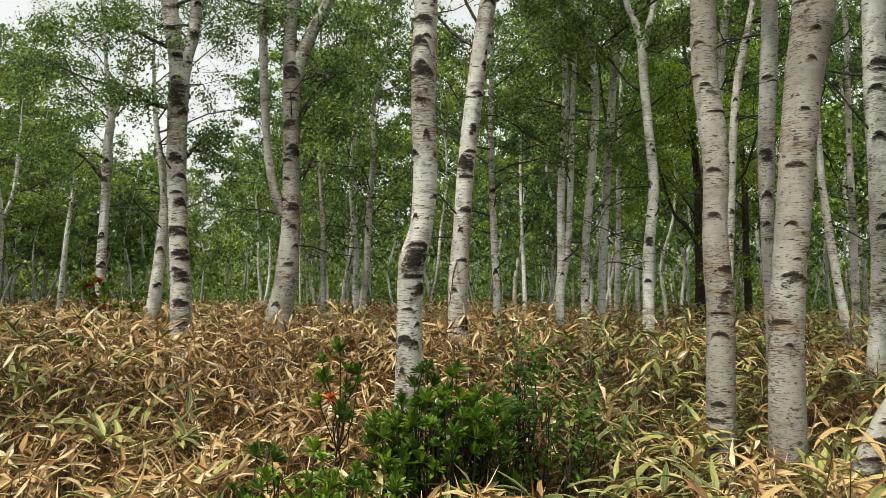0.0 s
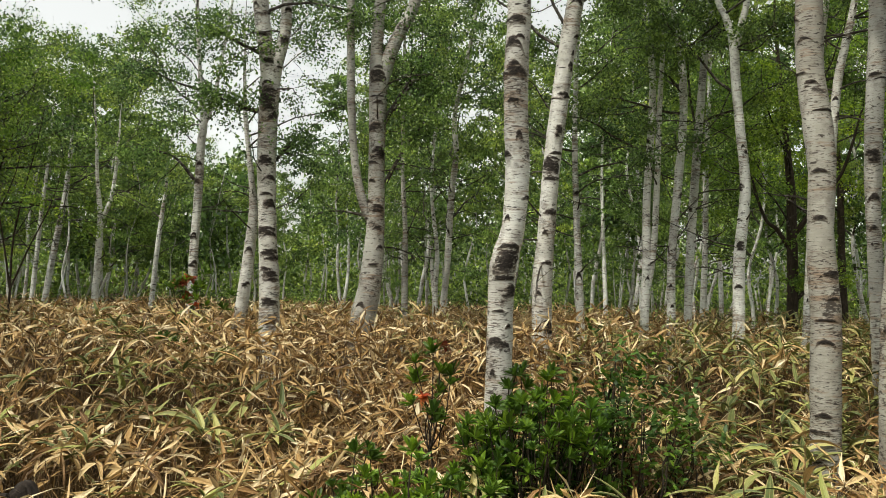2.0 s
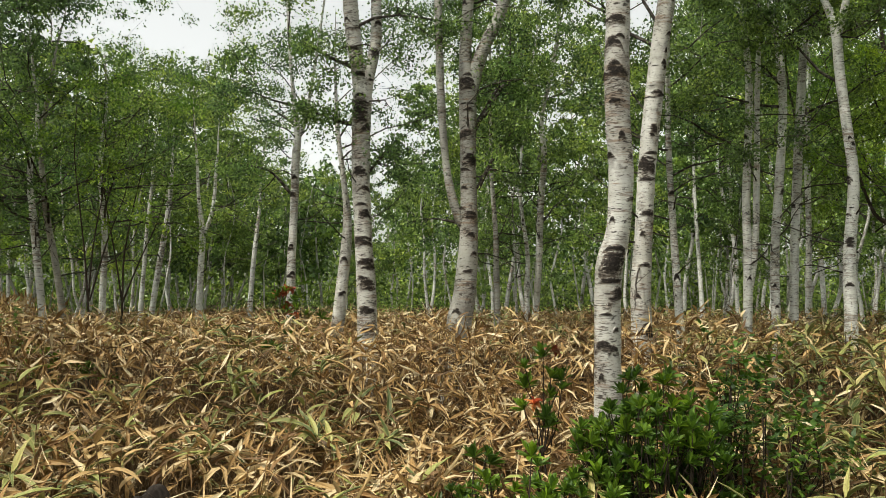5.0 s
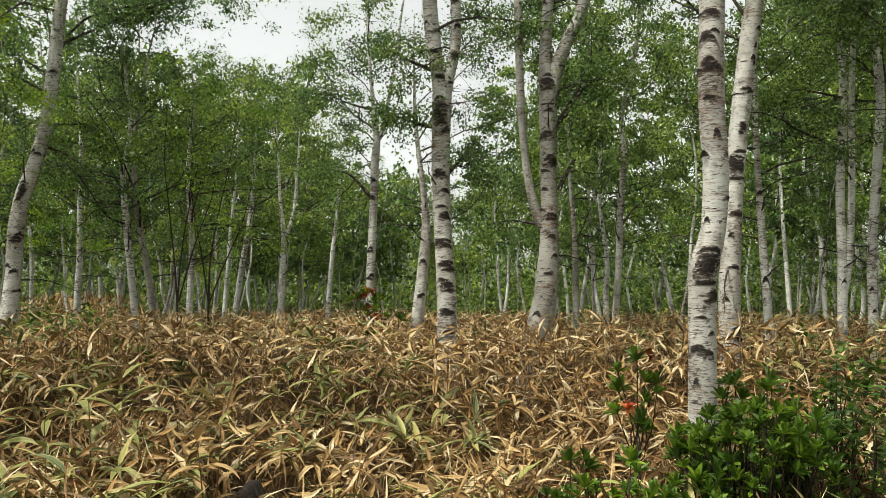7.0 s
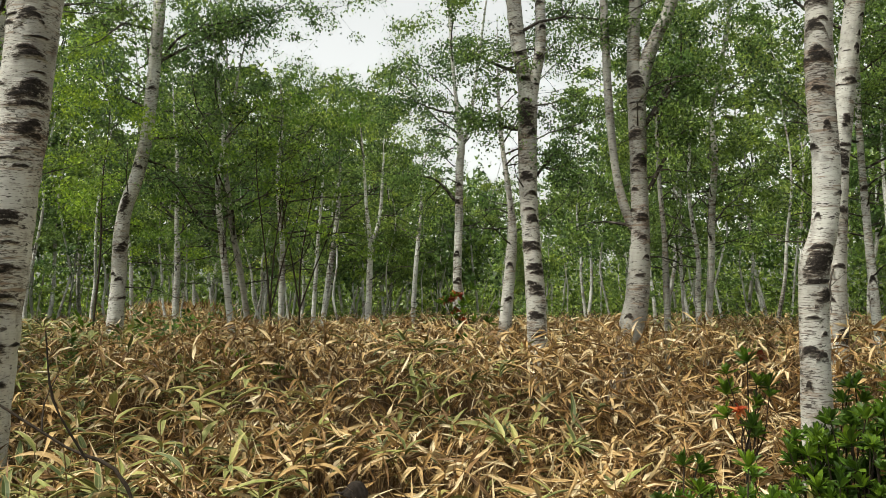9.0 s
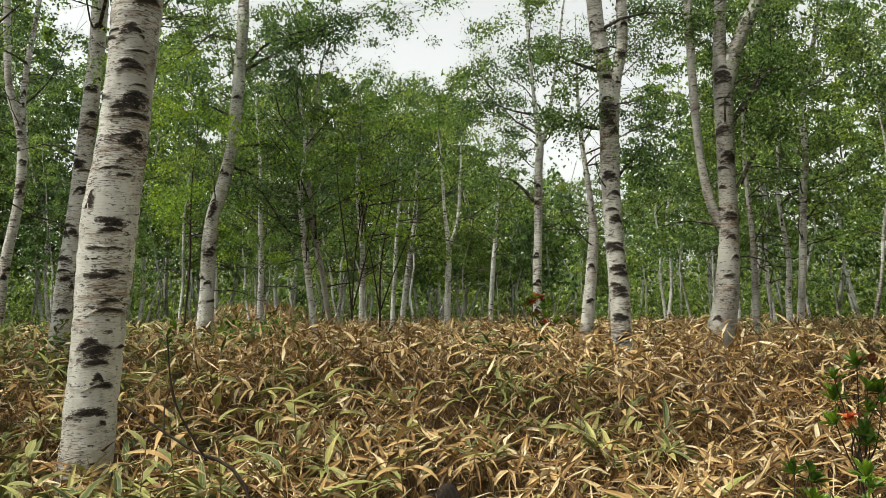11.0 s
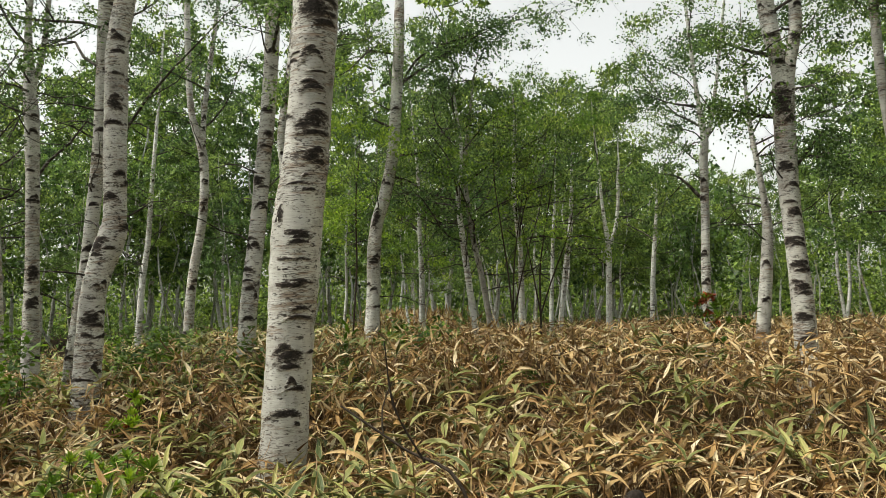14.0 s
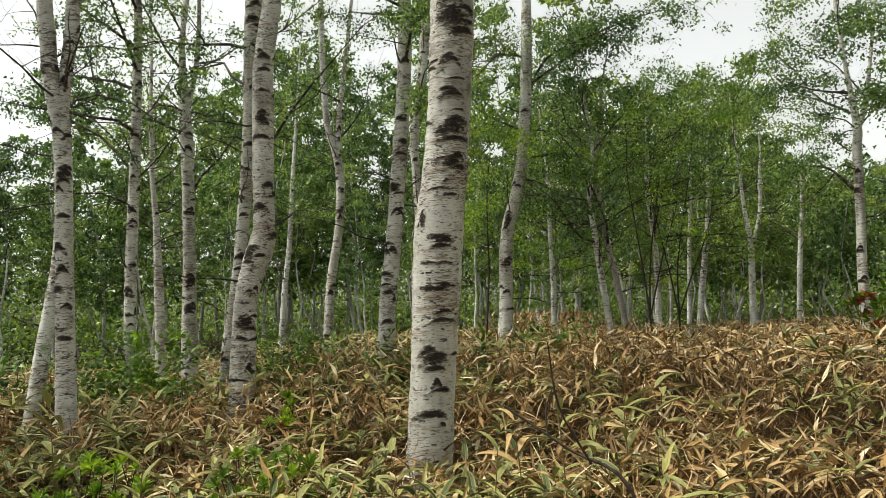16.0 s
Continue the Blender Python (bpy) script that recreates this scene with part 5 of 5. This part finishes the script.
def bamboo_stalk(x, y, top, mat, count, leaf, seed):
    """One tall cane that stands out of the thicket, with its blades."""
    rng = np.random.default_rng(seed)
    z0 = float(ground_z(x, y))
    green = mat is GREEN
    ob = thing("bamboo_plant", x, y, z0, "tall dwarf bamboo with broad " + ("green pale-edged leaves" if green else "withered straw-coloured leaves"), "bamboo", "tall bamboo plants")
    h = top - z0 - 0.04
    lean = rng.normal(0, 0.06, 2)
    rows = curve_through([(0, 0, -0.03, 0.004), (lean[0] * 0.4, lean[1] * 0.4, h * 0.55, 0.0035), (*lean, h, 0.002)], 0.08)
    part("cane", mesh_of("cane", *tube(rows, 6), CANE), ob)
    az0 = rng.uniform(0, 6.3)
    for i in range(count):
        f = 1 - 0.07 * i
        c = rows[int(f * (len(rows) - 1)), :3]
        v, q, u = blade(leaf * rng.uniform(0.75, 1.15), leaf * rng.uniform(0.15, 0.2), rng.uniform(0.1, 1.0), az0 + i * 2.6 + rng.normal(0, 0.4), rng.uniform(0.6, 1.5), rng.normal(0, 0.4), rng, 6, True)
        part("blade", mesh_of("blade", v + c, q, mat, u), ob)
    return ob


AZ = "dark green azalea shrub with leaf rosettes, low in the bamboo"
shrub("azalea_shrub", -0.01, 3.75, 0.36, 0.3, 0.3, 1.0, 260, SHRUBLEAF, True, AZ, flowers=0, size=1.1, seed=40)
shrub("azalea_shrub", -0.55, 3.15, 0.46, 0.22, 0.15, 0.75, 150, SHRUBLEAF, True, AZ, flowers=0, size=1.0, seed=41)
shrub("azalea_shrub", -0.50, 4.00, 0.2, 0.1, 0.66, 1.06, 11, SHRUBLEAF, True, "upright azalea shoots with dark leaf rosettes and red wilted flowers", flowers=2, size=1.25, seed=42)
shrub("leafy_shrub", 0.54, 4.17, 0.34, 0.22, 0.25, 0.92, 60, SHRUBLEAF, False, "bushy shrub with small oval dark green leaves", flowers=0, size=1.0, seed=43)
shrub("leafy_shrub", 0.43, 4.28, 0.1, 0.1, 0.45, 1.14, 24, SHRUBLEAF, False, "slim upright shrub with small dark green leaves", flowers=0, size=0.9, seed=44)
shrub("azalea_shrub", -3.93, 9.05, 0.42, 0.3, 0.95, 1.42, 16, SHRUBLEAF, True, "azalea shrub with dark rosettes and bright red flowers", flowers=6, size=1.6, seed=45)
shrub("azalea_shrub", -3.28, 7.30, 0.3, 0.3, 0.65, 1.0, 12, SHRUBLEAF, True, AZ, flowers=0, size=1.3, seed=46)
shrub("azalea_shrub", -5.87, 2.76, 0.22, 0.18, 0.35, 0.78, 18, FRESHLEAF, True, "bright green azalea with a red wilted flower", flowers=1, size=1.1, seed=47)
shrub("azalea_shrub", -4.37, 1.78, 0.42, 0.3, 0.3, 0.72, 60, FRESHLEAF, True, "low bright green azalea seedlings under the bamboo", flowers=0, size=1.0, seed=48)
shrub("azalea_shrub", -4.75, 1.02, 0.4, 0.3, 0.3, 0.72, 56, FRESHLEAF, True, "low bright green azalea seedlings under the bamboo", flowers=0, size=1.0, seed=49)
shrub("leafy_shrub", -8.32, 2.15, 0.4, 0.3, 0.35, 0.95, 34, SHRUBLEAF, False, "dense dark green shrub between birch trunks", flowers=0, size=1.7, seed=50)
shrub("leafy_shrub", -8.30, 2.80, 0.5, 0.35, 0.3, 0.95, 40, FRESHLEAF, False, "loose pale green shrub between birch trunks", flowers=0, size=1.8, seed=52)
shrub("leafy_shrub", -8.30, 4.55, 0.6, 0.35, 0.4, 1.0, 36, SHRUBLEAF, False, "dense dark green shrub between birch trunks", flowers=0, size=1.7, seed=53)
shrub("leafy_shrub", -6.14, 5.04, 0.5, 0.35, 0.35, 0.8, 30, SHRUBLEAF, False, "dense dark green shrub behind a birch trunk", flowers=0, size=1.4, seed=55)
shrub("leafy_shrub", -6.62, 6.51, 0.45, 0.35, 0.45, 0.95, 26, SHRUBLEAF, False, "dense dark green shrub in the bamboo", flowers=0, size=1.5, seed=56)
shrub("azalea_shrub", -5.74, 6.70, 0.35, 0.3, 0.5, 0.95, 18, FRESHLEAF, True, "low bright green azalea in the dry bamboo", flowers=0, size=1.3, seed=57)
shrub("azalea_shrub", -4.63, 6.01, 0.3, 0.25, 0.5, 0.8, 12, SHRUBLEAF, True, AZ, flowers=0, size=1.2, seed=58)
shrub("azalea_shrub", -5.32, 5.96, 0.4, 0.3, 0.5, 0.95, 18, FRESHLEAF, True, "low bright green azalea in the dry bamboo", flowers=0, size=1.3, seed=59)
shrub("leafy_shrub", -6.71, 6.31, 0.5, 0.4, 0.45, 0.92, 26, SHRUBLEAF, False, "dense dark green shrub in the bamboo", flowers=0, size=1.6, seed=60)
shrub("leafy_shrub", -6.91, 7.23, 0.45, 0.35, 0.5, 0.95, 22, SHRUBLEAF, False, "dense dark green shrub in the bamboo", flowers=0, size=1.6, seed=61)
shrub("leafy_shrub", -9.00, 2.62, 0.45, 0.3, 0.35, 1.1, 40, SHRUBLEAF, False, "dense dark green shrub between birch trunks", flowers=0, size=1.5, seed=63)
shrub("leafy_shrub", -8.67, 4.32, 0.5, 0.3, 0.4, 1.05, 40, SHRUBLEAF, False, "dense dark green shrub between birch trunks", flowers=0, size=1.5, seed=65)
shrub("leafy_shrub", -6.87, 4.50, 0.45, 0.3, 0.3, 0.9, 40, SHRUBLEAF, False, "dense dark green shrub between birch trunks", flowers=0, size=1.5, seed=67)
shrub("leafy_shrub", -9.46, 1.75, 0.5, 0.3, 0.4, 1.0, 40, SHRUBLEAF, False, "dense dark green shrub between birch trunks", flowers=0, size=1.5, seed=69)
bamboo_stalk(0.79, 3.10, 0.76, GREEN, 9, 0.18, 101)
bamboo_stalk(0.99, 3.04, 0.84, DRY, 10, 0.19, 102)
bamboo_stalk(1.45, 3.08, 0.86, GREEN, 9, 0.19, 103)
bamboo_stalk(1.11, 2.79, 0.77, DRY, 9, 0.18, 104)
bamboo_stalk(1.37, 4.81, 1.06, GREEN, 5, 0.2, 105)
bamboo_stalk(-1.98, 5.13, 0.92, DRY, 6, 0.26, 106)
bamboo_stalk(-1.91, 5.37, 0.95, DRY, 5, 0.26, 107)
bamboo_stalk(0.56, 2.95, 0.67, GREEN, 9, 0.17, 108)
bamboo_stalk(-1.63, 4.09, 0.74, GREEN, 6, 0.22, 109)
bamboo_stalk(0.45, 4.88, 0.86, DRY, 7, 0.24, 110)
bamboo_stalk(1.62, 3.10, 0.88, DRY, 9, 0.19, 111)
bamboo_stalk(1.65, 3.31, 0.70, GREEN, 9, 0.2, 112)
bamboo_stalk(1.77, 3.25, 0.70, DRY, 9, 0.2, 113)
bamboo_stalk(1.66, 3.19, 0.64, DRY, 9, 0.2, 114)
bamboo_stalk(-3.33, 3.45, 0.89, GREEN, 7, 0.28, 115)
bamboo_stalk(-3.21, 3.02, 0.77, GREEN, 8, 0.22, 116)
bamboo_stalk(-2.50, 3.32, 0.66, DRY, 8, 0.22, 117)
bamboo_stalk(-1.99, 4.47, 0.76, GREEN, 5, 0.22, 118)
bamboo_stalk(-3.36, 3.82, 0.88, GREEN, 7, 0.26, 119)
bamboo_stalk(-3.06, 3.33, 0.95, GREEN, 7, 0.26, 120)
bamboo_stalk(-2.99, 2.51, 0.93, GREEN, 8, 0.22, 121)
bamboo_stalk(-3.81, 2.24, 0.69, GREEN, 8, 0.22, 122)
bamboo_stalk(-5.67, 3.08, 0.79, GREEN, 8, 0.26, 123)
bamboo_stalk(-5.51, 1.05, 0.94, GREEN, 8, 0.26, 124)
bamboo_stalk(-6.48, 2.23, 0.81, GREEN, 8, 0.26, 125)
bamboo_stalk(-3.45, 1.37, 0.75, GREEN, 4, 0.2, 126)
bamboo_stalk(-3.81, 0.46, 0.88, GREEN, 4, 0.2, 127)
bamboo_stalk(-3.20, 2.46, 0.90, DRY, 8, 0.22, 128)
bamboo_stalk(-2.52, 3.30, 0.70, DRY, 9, 0.22, 129)
bamboo_stalk(-4.27, 1.02, 0.82, GREEN, 8, 0.24, 130)
bamboo_stalk(-3.12, 2.12, 0.79, GREEN, 8, 0.2, 131)

# ---- a stone in the bamboo ----
def stone(x, y, z, wide, high, seed):
    """A rounded boulder, uneven all over, half sunk in the litter."""
    bm = bmesh.new()
    bmesh.ops.create_icosphere(bm, subdivisions=4, radius=1)
    for v in bm.verts:
        k = 1 + 0.22 * noise.noise(v.co * 1.3 + Vector((seed, 0, 0))) + 0.06 * noise.noise(v.co * 5)
        v.co = Vector((v.co.x * wide * k, v.co.y * wide * 0.8 * k, v.co.z * high * k))
    me = bpy.data.meshes.new("stone")
    bm.to_mesh(me)
    bm.free()
    me.polygons.foreach_set("use_smooth", [True] * len(me.polygons))
    me.materials.append(STONE)
    ob = tagged(new("stone", me), "dark grey-brown stone half hidden in dry bamboo", "stone")
    ob.matrix_basis = pose(x, y, z)


stone(-2.5, 3.62, 0.02, 0.17, 0.34, 3.0)

# ---- a bare dead branch that sticks up close by ----
twig = thing("bare_branch", -1.88, 1.42, float(ground_z(-1.8, 1.4)), "bare dark forked dead branch rising from the bamboo", "branch")
bare = [[(0.10, 0.06, -0.05, 0.006), (0.05, 0.03, 0.55, 0.0055), (0.0, 0.0, 0.91, 0.005), (-0.16, -0.04, 1.0, 0.004), (-0.34, -0.10, 1.11, 0.003)],
        [(-0.10, -0.03, 0.97, 0.0035), (-0.16, -0.08, 1.12, 0.003), (-0.18, -0.09, 1.29, 0.0018)],
        [(-0.22, -0.06, 1.04, 0.003), (-0.25, -0.03, 1.10, 0.002), (-0.24, 0.0, 1.17, 0.0015)]]
for rows in bare:
    part("twig", mesh_of("twig", *tube(curve_through(rows, 0.05), 6, np.random.default_rng(3), 0.08), BROWN), twig)
